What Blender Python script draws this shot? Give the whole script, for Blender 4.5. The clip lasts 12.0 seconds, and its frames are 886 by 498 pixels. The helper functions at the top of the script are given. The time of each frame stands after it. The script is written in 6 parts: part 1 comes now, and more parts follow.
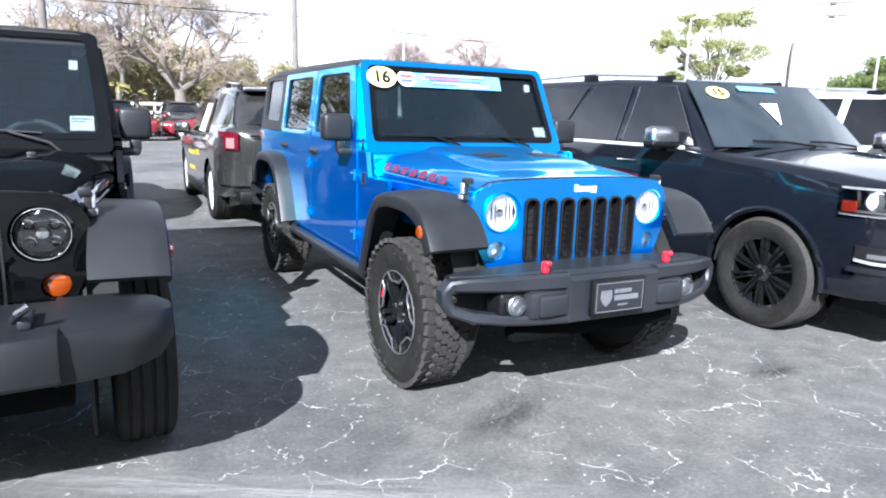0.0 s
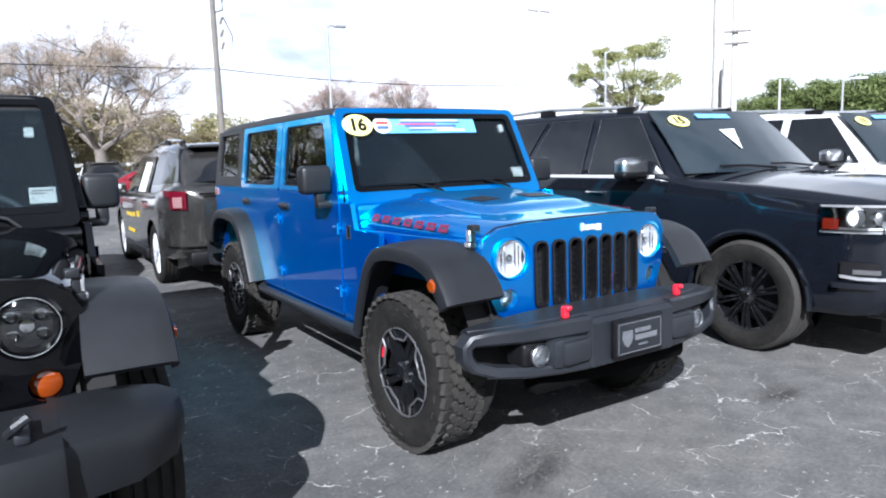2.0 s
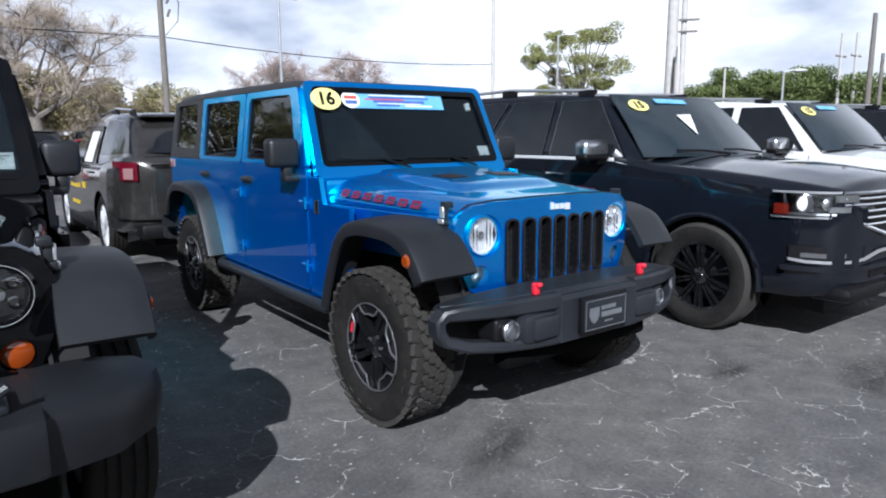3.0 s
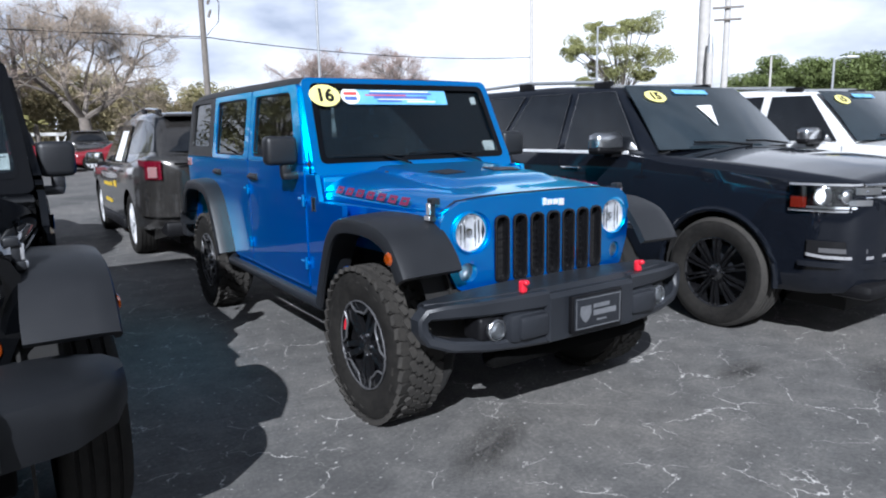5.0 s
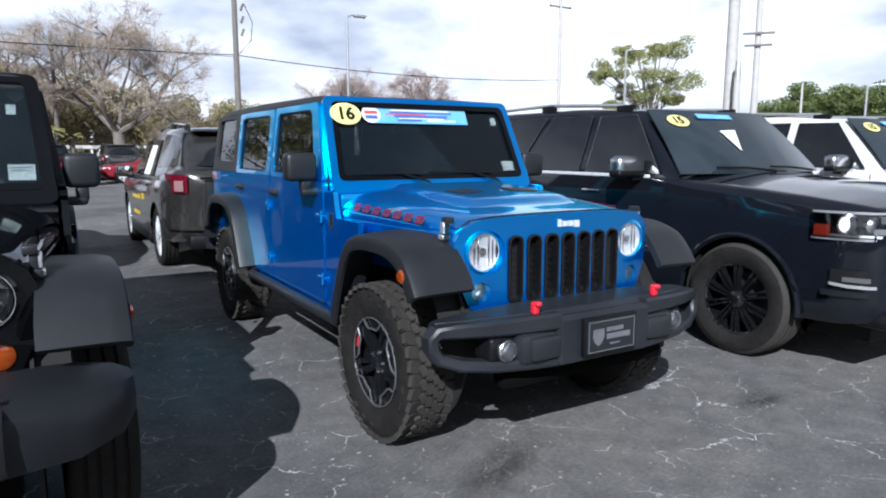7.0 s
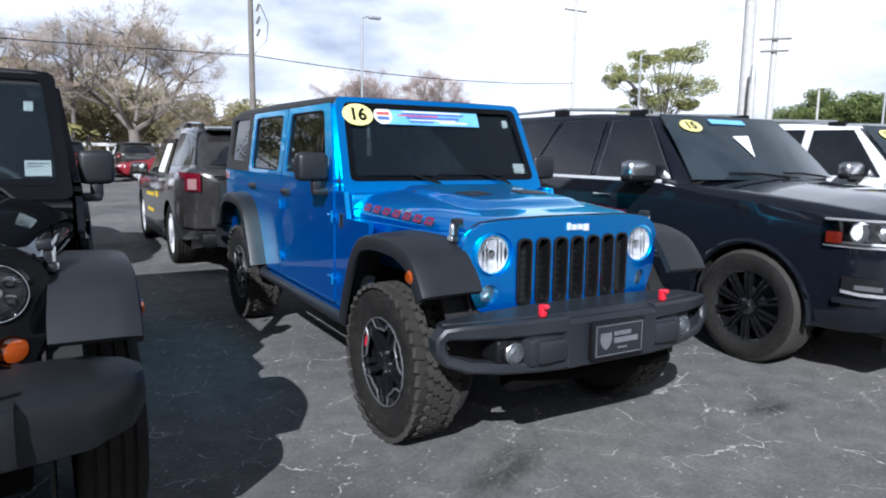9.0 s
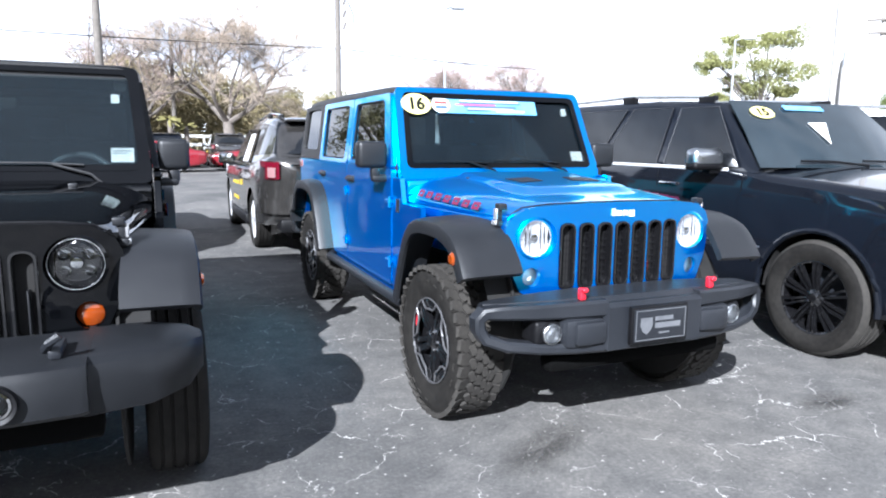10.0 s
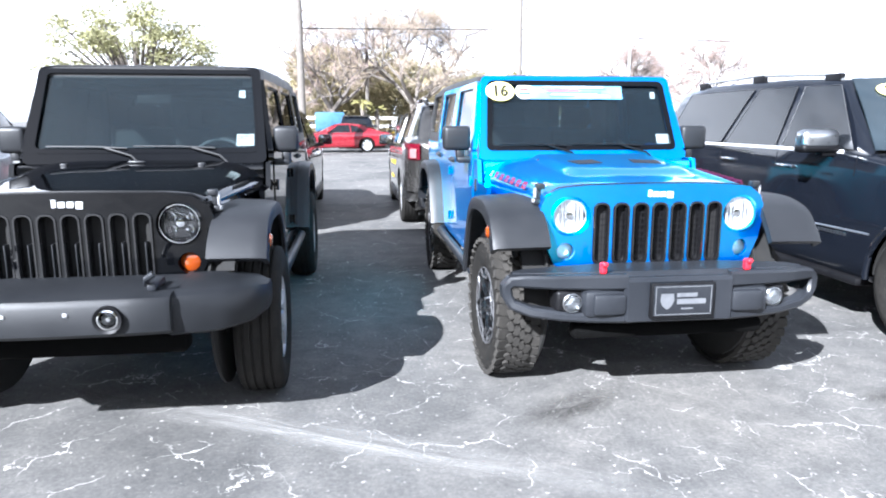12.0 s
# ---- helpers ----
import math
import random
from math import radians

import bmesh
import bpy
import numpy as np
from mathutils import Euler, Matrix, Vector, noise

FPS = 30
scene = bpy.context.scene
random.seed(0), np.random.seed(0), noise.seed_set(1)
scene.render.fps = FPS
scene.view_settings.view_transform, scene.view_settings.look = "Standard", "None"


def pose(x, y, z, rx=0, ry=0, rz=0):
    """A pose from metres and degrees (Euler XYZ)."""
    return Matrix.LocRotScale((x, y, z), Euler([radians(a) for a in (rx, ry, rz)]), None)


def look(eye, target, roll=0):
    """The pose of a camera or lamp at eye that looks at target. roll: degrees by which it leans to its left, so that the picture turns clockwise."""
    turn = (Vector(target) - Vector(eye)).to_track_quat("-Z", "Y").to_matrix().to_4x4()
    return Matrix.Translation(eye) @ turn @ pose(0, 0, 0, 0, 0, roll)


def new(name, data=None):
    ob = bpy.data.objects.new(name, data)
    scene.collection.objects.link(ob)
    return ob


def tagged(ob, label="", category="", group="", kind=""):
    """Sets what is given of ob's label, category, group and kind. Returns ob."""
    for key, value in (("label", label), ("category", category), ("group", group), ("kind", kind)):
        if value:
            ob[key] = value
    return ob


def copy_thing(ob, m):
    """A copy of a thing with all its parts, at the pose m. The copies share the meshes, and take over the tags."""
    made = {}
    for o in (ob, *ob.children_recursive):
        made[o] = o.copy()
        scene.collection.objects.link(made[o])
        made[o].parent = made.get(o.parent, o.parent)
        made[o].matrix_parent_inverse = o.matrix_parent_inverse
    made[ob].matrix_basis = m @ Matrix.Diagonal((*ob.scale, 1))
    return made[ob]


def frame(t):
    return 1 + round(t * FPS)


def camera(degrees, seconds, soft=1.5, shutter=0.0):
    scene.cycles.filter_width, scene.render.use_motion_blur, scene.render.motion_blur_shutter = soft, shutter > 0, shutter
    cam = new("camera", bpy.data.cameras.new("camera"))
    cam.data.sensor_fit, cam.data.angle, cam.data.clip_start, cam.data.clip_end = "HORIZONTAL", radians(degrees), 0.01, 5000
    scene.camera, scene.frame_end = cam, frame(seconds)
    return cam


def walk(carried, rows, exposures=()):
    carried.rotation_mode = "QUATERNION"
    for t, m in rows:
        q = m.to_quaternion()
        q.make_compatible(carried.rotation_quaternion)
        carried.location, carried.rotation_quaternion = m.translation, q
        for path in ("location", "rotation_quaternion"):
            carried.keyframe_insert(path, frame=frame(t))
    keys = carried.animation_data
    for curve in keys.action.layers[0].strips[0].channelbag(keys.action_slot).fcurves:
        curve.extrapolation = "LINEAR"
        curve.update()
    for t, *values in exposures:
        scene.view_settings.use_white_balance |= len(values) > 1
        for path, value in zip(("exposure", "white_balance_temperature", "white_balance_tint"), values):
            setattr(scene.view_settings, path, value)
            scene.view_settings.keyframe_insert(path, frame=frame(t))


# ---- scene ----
cam = camera(66.4, 12.0, 2.0)
PATH = [
    (0, (-2.223, -3.285, 1.464), (-1.334, -1.535, 1.077), 1.7),
    (0.5, (-2.272, -3.254, 1.466), (-1.421, -1.47, 1.162), 3.7),
    (1, (-2.291, -3.073, 1.465), (-1.357, -1.323, 1.21), 2.8),
    (1.5, (-2.308, -3.01, 1.466), (-1.38, -1.258, 1.205), 2.4),
    (2, (-2.431, -2.947, 1.488), (-1.367, -1.275, 1.217), -1.9),
    (2.5, (-2.531, -2.907, 1.489), (-1.319, -1.341, 1.209), -0.7),
    (2.7, (-2.548, -2.897, 1.477), (-1.359, -1.32, 1.16), -0.8),
    (4.3, (-2.365, -2.98, 1.478), (-1.2, -1.388, 1.144), 2.0),
    (4.5, (-2.337, -2.989, 1.479), (-1.201, -1.374, 1.157), 1.4),
    (5, (-2.301, -3.011, 1.477), (-1.221, -1.363, 1.13), -1.1),
    (5.5, (-2.274, -3.022, 1.466), (-1.207, -1.36, 1.153), -0.2),
    (6, (-2.274, -3.04, 1.471), (-1.217, -1.369, 1.172), -0.9),
    (6.5, (-2.264, -3.039, 1.473), (-1.227, -1.354, 1.179), -0.6),
    (8.5, (-2.259, -3.05, 1.475), (-1.227, -1.36, 1.194), 1.0),
    (9, (-2.258, -3.056, 1.472), (-1.261, -1.346, 1.189), 0.8),
    (9.5, (-2.22, -3.076, 1.465), (-1.383, -1.276, 1.221), -0.2),
    (10, (-2.156, -3.256, 1.457), (-1.378, -1.44, 1.144), 0.6),
    (10.5, (-2.039, -3.395, 1.476), (-1.379, -1.544, 1.105), -0.2),
    (10.8, (-1.872, -3.488, 1.462), (-1.166, -1.635, 1.2), 3.0),
    (11, (-1.8, -3.54, 1.466), (-1.312, -1.628, 1.139), 1.5),
    (11.5, (-1.704, -3.714, 1.469), (-1.348, -1.766, 1.19), -1.2),
    (12, (-1.585, -3.876, 1.495), (-1.335, -1.928, 1.122), -0.0),
]
LIGHTNESS = [(0, 1.66, 5680, 11), (0.5, 1.66, 5680, 11), (1.0, 1.12, 5680, 11), (1.5, 1.07, 5680, 11), (2.0, 1.02, 5680, 11), (2.5, 0.37, 5680, 11), (5.5, 0.47, 5680, 11), (6.5, 0.42, 5680, 11), (9.0, 0.52, 5680, 11), (9.5, 0.61, 5680, 11), (10.0, 1.5, 5680, 11), (10.5, 2.0, 5680, 11), (11.0, 1.18, 5680, 11), (11.5, 1.95, 5680, 11), (12.0, 2.15, 5680, 11)]
walk(cam, [(t, look(eye, target, roll)) for t, eye, target, roll in PATH], LIGHTNESS)

# ---- light ----
SUN_TO = Vector((0.98, 1.10, -1.0)).normalized()
world = bpy.data.worlds.new("sky")
scene.world = world
world.use_nodes = True
wn, wl = world.node_tree.nodes, world.node_tree.links
sky = wn.new("ShaderNodeTexSky")
sky.sky_type, sky.sun_disc = "NISHITA", False
sky.sun_elevation = math.asin(-SUN_TO.z)
sky.sun_rotation = math.atan2(-SUN_TO.x, -SUN_TO.y)
sky.air_density, sky.dust_density, sky.ozone_density = 1.0, 1.2, 1.2
coord = wn.new("ShaderNodeTexCoord")
stretch = wn.new("ShaderNodeMapping")
stretch.inputs["Scale"].default_value = (1.0, 1.0, 2.3)
stretch.inputs["Location"].default_value = (0.35, 0.1, 0.2)
wl.new(coord.outputs["Generated"], stretch.inputs["Vector"])
puffs = wn.new("ShaderNodeTexNoise")
puffs.inputs["Scale"].default_value, puffs.inputs["Detail"].default_value, puffs.inputs["Roughness"].default_value = 2.6, 7.0, 0.55
wl.new(stretch.outputs["Vector"], puffs.inputs["Vector"])
cover = wn.new("ShaderNodeValToRGB")
cover.color_ramp.elements[0].position, cover.color_ramp.elements[1].position = 0.27, 0.42
wl.new(puffs.outputs["Fac"], cover.inputs["Fac"])
bellies = wn.new("ShaderNodeTexNoise")
bellies.inputs["Scale"].default_value, bellies.inputs["Detail"].default_value = 3.4, 5.0
wl.new(stretch.outputs["Vector"], bellies.inputs["Vector"])
cloud = wn.new("ShaderNodeValToRGB")
cloud.color_ramp.elements[0].position, cloud.color_ramp.elements[1].position = 0.40, 0.58
cloud.color_ramp.elements[0].color, cloud.color_ramp.elements[1].color = (27.0, 29.5, 34.5, 1), (62.0, 62.0, 62.6, 1)
split, high, cap = wn.new("ShaderNodeSeparateXYZ"), wn.new("ShaderNodeMapRange"), wn.new("ShaderNodeMath")
wl.new(coord.outputs["Generated"], split.inputs[0])
# thinner, brighter cloud towards the east
east, lift = wn.new("ShaderNodeMapRange"), wn.new("ShaderNodeMath")
east.inputs["From Min"].default_value, east.inputs["From Max"].default_value = 0.40, 0.80
east.inputs["To Min"].default_value, east.inputs["To Max"].default_value = 0.0, 0.13
wl.new(split.outputs["X"], east.inputs["Value"])
wl.new(bellies.outputs["Fac"], lift.inputs[0])
wl.new(east.outputs[0], lift.inputs[1])
wl.new(lift.outputs[0], cloud.inputs["Fac"])
high.inputs["From Min"].default_value, high.inputs["From Max"].default_value = 0.24, 0.52
high.inputs["To Min"].default_value, high.inputs["To Max"].default_value = 1.0, 0.22
wl.new(split.outputs["Z"], high.inputs["Value"])
cap.operation = "MULTIPLY"
wl.new(cover.outputs["Color"], cap.inputs[0])
wl.new(high.outputs[0], cap.inputs[1])
over = wn.new("ShaderNodeMixRGB")
wl.new(cap.outputs[0], over.inputs["Fac"])
wl.new(sky.outputs["Color"], over.inputs["Color1"])
wl.new(cloud.outputs["Color"], over.inputs["Color2"])
wl.new(over.outputs["Color"], wn["Background"].inputs["Color"])
wn["Background"].inputs["Strength"].default_value = 0.0150

lamp = bpy.data.lights.new("sun", "SUN")
lamp.energy, lamp.angle, lamp.color = 5.0, radians(0.55), (1.0, 0.975, 0.935)
sun = new("sun", lamp)
sun.matrix_basis = look((0, 0, 30), Vector((0, 0, 30)) + SUN_TO)

# ---- materials ----


def nodes_of(name):
    m = bpy.data.materials.new(name)
    m.use_nodes = True
    return m, m.node_tree.nodes, m.node_tree.links, m.node_tree.nodes["Principled BSDF"]


def ramp(n, l, source, stops):
    r = n.new("ShaderNodeValToRGB")
    e = r.color_ramp.elements
    e[0].position, e[0].color = stops[0][0], (*stops[0][1], 1)
    e[1].position, e[1].color = stops[-1][0], (*stops[-1][1], 1)
    for at, c in stops[1:-1]:
        k = e.new(at)
        k.color = (*c, 1)
    l.new(source, r.inputs["Fac"])
    return r


def noise_of(n, l, scale, detail=4.0, rough=0.6, kind="Object"):
    c, t = n.new("ShaderNodeTexCoord"), n.new("ShaderNodeTexNoise")
    l.new(c.outputs[kind], t.inputs["Vector"])
    t.inputs["Scale"].default_value, t.inputs["Detail"].default_value, t.inputs["Roughness"].default_value = scale, detail, rough
    return t


def surface(name, a, b, rough=0.6, metal=0.0, grain=30.0, bump=0.0, coat=0.0, spread=0.08, spec=0.5, coarse=3.0):
    """A material whose colour wanders between a and b at two sizes, with fine relief."""
    m, n, l, p = nodes_of(name)
    big, small = noise_of(n, l, coarse), noise_of(n, l, grain)
    mixed = n.new("ShaderNodeMath")
    mixed.operation = "MULTIPLY_ADD"
    mixed.inputs[1].default_value = 0.5
    half = n.new("ShaderNodeMath")
    half.operation = "MULTIPLY"
    half.inputs[1].default_value = 0.5
    l.new(small.outputs["Fac"], half.inputs[0])
    l.new(big.outputs["Fac"], mixed.inputs[0])
    l.new(half.outputs[0], mixed.inputs[2])
    c = ramp(n, l, mixed.outputs[0], [(0.36, a), (0.64, b)])
    l.new(c.outputs["Color"], p.inputs["Base Color"])
    r = n.new("ShaderNodeMapRange")
    r.inputs["From Min"].default_value, r.inputs["From Max"].default_value = 0.3, 0.7
    r.inputs["To Min"].default_value, r.inputs["To Max"].default_value = max(0.02, rough - spread), min(1.0, rough + spread)
    l.new(mixed.outputs[0], r.inputs["Value"])
    l.new(r.outputs[0], p.inputs["Roughness"])
    p.inputs["Metallic"].default_value, p.inputs["Coat Weight"].default_value = metal, coat
    p.inputs["Coat Roughness"].default_value, p.inputs["Coat IOR"].default_value = 0.03, 1.6
    p.inputs["Specular IOR Level"].default_value = spec
    if bump:
        k = n.new("ShaderNodeBump")
        k.inputs["Strength"].default_value, k.inputs["Distance"].default_value = bump, 0.004
        l.new(small.outputs["Fac"], k.inputs["Height"])
        l.new(k.outputs["Normal"], p.inputs["Normal"])
    return m


def glass(name, tint, clear, rough=0.01, film_share=0.0):
    """A thin tinted pane: gloss over a see-through tint."""
    m, n, l, p = nodes_of(name)
    p.inputs["Base Color"].default_value = (*tint, 1)
    p.inputs["Roughness"].default_value, p.inputs["IOR"].default_value = rough, 1.5
    see, mix, gloss = n.new("ShaderNodeBsdfTransparent"), n.new("ShaderNodeMixShader"), n.new("ShaderNodeFresnel")
    see.inputs["Color"].default_value = (*clear, 1)
    # pale diffuse film: stands in for sky reflection, uneven like thin dust
    film, veil = n.new("ShaderNodeBsdfDiffuse"), n.new("ShaderNodeMixShader")
    film.inputs["Color"].default_value = (*tint, 1)
    dust = noise_of(n, l, 5, 5, 0.6)
    thin = ramp(n, l, dust.outputs["Fac"], [(0.3, (film_share * 0.85,) * 3), (0.7, (film_share * 1.15,) * 3)])
    l.new(thin.outputs["Color"], veil.inputs["Fac"])
    l.new(see.outputs[0], veil.inputs[1])
    l.new(film.outputs[0], veil.inputs[2])
    shine = n.new("ShaderNodeBsdfGlossy")
    shine.inputs["Roughness"].default_value = rough
    gloss.inputs["IOR"].default_value = 1.6
    l.new(gloss.outputs[0], mix.inputs["Fac"])
    l.new(veil.outputs[0], mix.inputs[1])
    l.new(shine.outputs[0], mix.inputs[2])
    l.new(mix.outputs[0], n["Material Output"].inputs["Surface"])
    return m


def lit_lens(name, colour, rough=0.08):
    m, n, l, p = nodes_of(name)
    p.inputs["Base Color"].default_value = (*colour, 1)
    p.inputs["Roughness"].default_value, p.inputs["Coat Weight"].default_value = rough, 1.0
    p.inputs["Transmission Weight"].default_value = 0.25
    return m


def flake_paint(name, deep, flake, rough):
    """Metallic lacquer: a deep base, a tinted flake sheen and a clear coat."""
    m, n, l, p = nodes_of(name)
    grain = noise_of(n, l, 600, 2, 0.5)
    c = ramp(n, l, grain.outputs["Fac"], [(0.3, tuple(k * 0.85 for k in flake)), (0.7, flake)])
    dirt = noise_of(n, l, 2.5, 5, 0.6)
    r = n.new("ShaderNodeMapRange")
    r.inputs["To Min"].default_value, r.inputs["To Max"].default_value = rough - 0.05, rough + 0.07
    l.new(dirt.outputs["Fac"], r.inputs["Value"])
    p.inputs["Base Color"].default_value = (*deep, 1)
    p.inputs["Roughness"].default_value, p.inputs["Specular IOR Level"].default_value = 0.5, 0.1
    p.inputs["Coat Weight"].default_value, p.inputs["Coat Roughness"].default_value = 1.0, 0.02
    p.inputs["Coat IOR"].default_value = 1.58
    g, add = n.new("ShaderNodeBsdfGlossy"), n.new("ShaderNodeAddShader")
    l.new(c.outputs["Color"], g.inputs["Color"])
    l.new(r.outputs[0], g.inputs["Roughness"])
    l.new(p.outputs[0], add.inputs[0])
    l.new(g.outputs[0], add.inputs[1])
    l.new(add.outputs[0], n["Material Output"].inputs["Surface"])
    return m


BLUE = flake_paint("blue_paint", (0.0, 0.018, 0.16), (0.0, 0.395, 0.55), 0.31)
BLACK = surface("black_paint", (0.0016, 0.0018, 0.0024), (0.0026, 0.0029, 0.0036), 0.5, 0.0, 60, coat=1.0, spread=0.05, spec=0.0)
NAVY_BLACK = surface("blue_black_paint", (0.0050, 0.0064, 0.0100), (0.0075, 0.0092, 0.0138), 0.5, 0.0, 60, coat=1.0, spread=0.05, spec=0.0)
WHITE = surface("white_paint", (0.74, 0.75, 0.76), (0.80, 0.80, 0.80), 0.3, 0.0, 20, coat=1.0, spread=0.05)
GREY_PAINT = surface("grey_metallic_paint", (0.085, 0.081, 0.077), (0.125, 0.119, 0.113), 0.24, 0.8, 300, coat=1.0)
RED_PAINT = surface("red_paint", (0.19, 0.006, 0.014), (0.24, 0.009, 0.018), 0.3, 0.1, 60, coat=1.0)
SILVER = surface("silver_paint", (0.42, 0.43, 0.44), (0.50, 0.51, 0.52), 0.3, 0.5, 300, coat=1.0)
PLASTIC = surface("moulded_black_plastic", (0.0115, 0.0125, 0.0145), (0.019, 0.020, 0.023), 0.44, 0.0, 500, bump=0.10, spread=0.08, spec=0.42)
STEEL_COAT = surface("powder_coated_steel", (0.013, 0.0150, 0.0188), (0.0235, 0.0255, 0.0305), 0.40, 0.0, 350, bump=0.15, spread=0.1, spec=0.4)
BUMPER_PLASTIC = surface("dark_bumper_plastic", (0.0075, 0.0084, 0.0102), (0.0130, 0.0142, 0.0168), 0.5, 0.0, 420, bump=0.14, spread=0.1, spec=0.32)
HARDTOP = surface("grained_black_hardtop", (0.018, 0.018, 0.019), (0.027, 0.027, 0.028), 0.55, 0.0, 400, bump=0.15)
RUBBER = surface("tyre_rubber", (0.009, 0.0085, 0.008), (0.021, 0.0195, 0.0175), 0.8, 0.0, 40, bump=0.3, coarse=9, spec=0.18)
SCUFFED_RUBBER = surface("scuffed_tyre_rubber", (0.018, 0.0165, 0.015), (0.034, 0.031, 0.027), 0.75, 0.0, 60, bump=0.3, coarse=6, spec=0.3)
DUSTY_RUBBER = surface("dusty_tyre_rubber", (0.018, 0.0165, 0.0145), (0.040, 0.036, 0.031), 0.85, 0.0, 60, bump=0.3, coarse=6)
GLOSS_BLACK = surface("gloss_black_alloy", (0.006, 0.006, 0.007), (0.012, 0.012, 0.013), 0.10, 0.2, 40, coat=1.0)
RIM_EDGE = surface("satin_grey_rim_edge", (0.085, 0.085, 0.09), (0.135, 0.135, 0.14), 0.45, 0.4, 80)
WIPER_GREY = surface("satin_grey_wiper_arm", (0.020, 0.020, 0.021), (0.034, 0.034, 0.036), 0.45, 0.1, 60)
BADGE = surface("bright_badge_metal", (0.78, 0.79, 0.80), (0.84, 0.84, 0.85), 0.3, 0.3, 30)
MACHINED = surface("machined_alloy", (0.46, 0.46, 0.47), (0.60, 0.60, 0.62), 0.32, 0.6, 80)
CHROME = surface("chrome", (0.80, 0.81, 0.82), (0.86, 0.86, 0.87), 0.06, 1.0, 30, spread=0.03)
DARK = surface("dark_underbody", (0.006, 0.006, 0.006), (0.012, 0.011, 0.010), 0.85, 0.0, 20)
TRIM = surface("dark_cabin_trim", (0.012, 0.012, 0.013), (0.022, 0.022, 0.024), 0.75, 0.0, 60)
RED_PART = surface("red_enamel", (0.62, 0.012, 0.03), (0.70, 0.02, 0.04), 0.35, 0.0, 60, coat=0.4)
MARK_RED = surface("faded_red_decal", (0.115, 0.008, 0.040), (0.150, 0.012, 0.052), 0.5, 0.0, 60)
PAPER = surface("white_paper", (0.78, 0.78, 0.77), (0.84, 0.84, 0.83), 0.6, 0.0, 20)
YELLOW = surface("yellow_sticker", (0.80, 0.72, 0.24), (0.86, 0.78, 0.30), 0.5, 0.0, 20)
YELLOW_MARK = surface("yellow_lettering", (0.62, 0.42, 0.02), (0.72, 0.50, 0.03), 0.5, 0.0, 30)
SATIN_CHROME = surface("satin_chrome", (0.62, 0.63, 0.65), (0.70, 0.71, 0.72), 0.3, 1.0, 30, spread=0.05)
# near-black with almost no gloss: under-bumper shade put into the colour
SHADE_BLACK = surface("shade_black", (0.002, 0.002, 0.002), (0.004, 0.004, 0.004), 0.9, 0.0, 30, spec=0.05)
RED_AMBER = lit_lens("red_amber_lens", (0.15, 0.014, 0.007))
INK = surface("black_ink", (0.004, 0.004, 0.005), (0.007, 0.007, 0.008), 0.5, 0.0, 30, spec=0.25)
SKY_INK = surface("light_blue_banner", (0.13, 0.38, 0.66), (0.20, 0.47, 0.72), 0.5, 0.0, 12)
BLUE_INK = surface("blue_print", (0.06, 0.11, 0.36), (0.09, 0.15, 0.42), 0.5, 0.0, 30)
RED_INK = surface("red_print", (0.55, 0.06, 0.06), (0.62, 0.09, 0.08), 0.5, 0.0, 30)
GREY_PRINT = surface("grey_print", (0.10, 0.105, 0.115), (0.15, 0.155, 0.165), 0.6, 0.0, 30)
LENS = glass("clear_lens", (0.9, 0.9, 0.9), (0.93, 0.95, 0.96), 0.02)
WINDSCREEN = glass("windscreen_glass", (0.26, 0.42, 0.56), (0.36, 0.43, 0.44), film_share=0.012)
# bluish base colour takes the place of reflected sky
SUV_SCREEN = surface("suv_windscreen_glass", (0.014, 0.022, 0.028), (0.022, 0.033, 0.041), 0.03, 0.0, 5, spread=0.01, spec=1.0)
BLACK.node_tree.nodes["Principled BSDF"].inputs["Coat IOR"].default_value = 1.48
SUV_SCREEN.node_tree.nodes["Principled BSDF"].inputs["IOR"].default_value = 1.6
NAVY_BLACK.node_tree.nodes["Principled BSDF"].inputs["Coat IOR"].default_value = 1.55
NAVY_BLACK.node_tree.nodes["Principled BSDF"].inputs["Coat Roughness"].default_value = 0.07
FRONT_GLASS = glass("light_side_glass", (0.2, 0.2, 0.2), (0.40, 0.45, 0.44))
SIDE_GLASS = glass("tinted_side_glass", (0.2, 0.2, 0.2), (0.085, 0.10, 0.10))
PRIVACY = surface("privacy_glass", (0.008, 0.009, 0.011), (0.013, 0.015, 0.018), 0.035, 0.0, 8, spread=0.01, spec=0.5)
AMBER = lit_lens("amber_lens", (0.34, 0.058, 0.004))
TAIL_RED = lit_lens("red_lamp_lens", (0.15, 0.005, 0.018))
TAIL_WHITE = lit_lens("white_lamp_lens", (0.36, 0.20, 0.20))
FOG_BOWL = surface("fog_lamp_bowl", (0.48, 0.49, 0.51), (0.62, 0.63, 0.65), 0.22, 0.6, 60)
LAMP_BOWL = surface("aluminised_lamp_bowl", (0.52, 0.53, 0.56), (0.66, 0.67, 0.70), 0.32, 0.35, 50, spread=0.14)
REFLECTOR = surface("lamp_reflector", (0.93, 0.94, 0.96), (0.98, 0.98, 0.99), 0.3, 0.1, 60, spread=0.12)
BARK = surface("grey_bark", (0.11, 0.095, 0.082), (0.215, 0.185, 0.16), 0.9, 0.0, 14, bump=0.6)
TWIG = surface("bare_twigs", (0.34, 0.275, 0.215), (0.47, 0.39, 0.31), 0.9, 0.0, 6)
PINK_TWIG = surface("bud_tinted_twigs", (0.35, 0.27, 0.235), (0.47, 0.37, 0.33), 0.9, 0.0, 6)
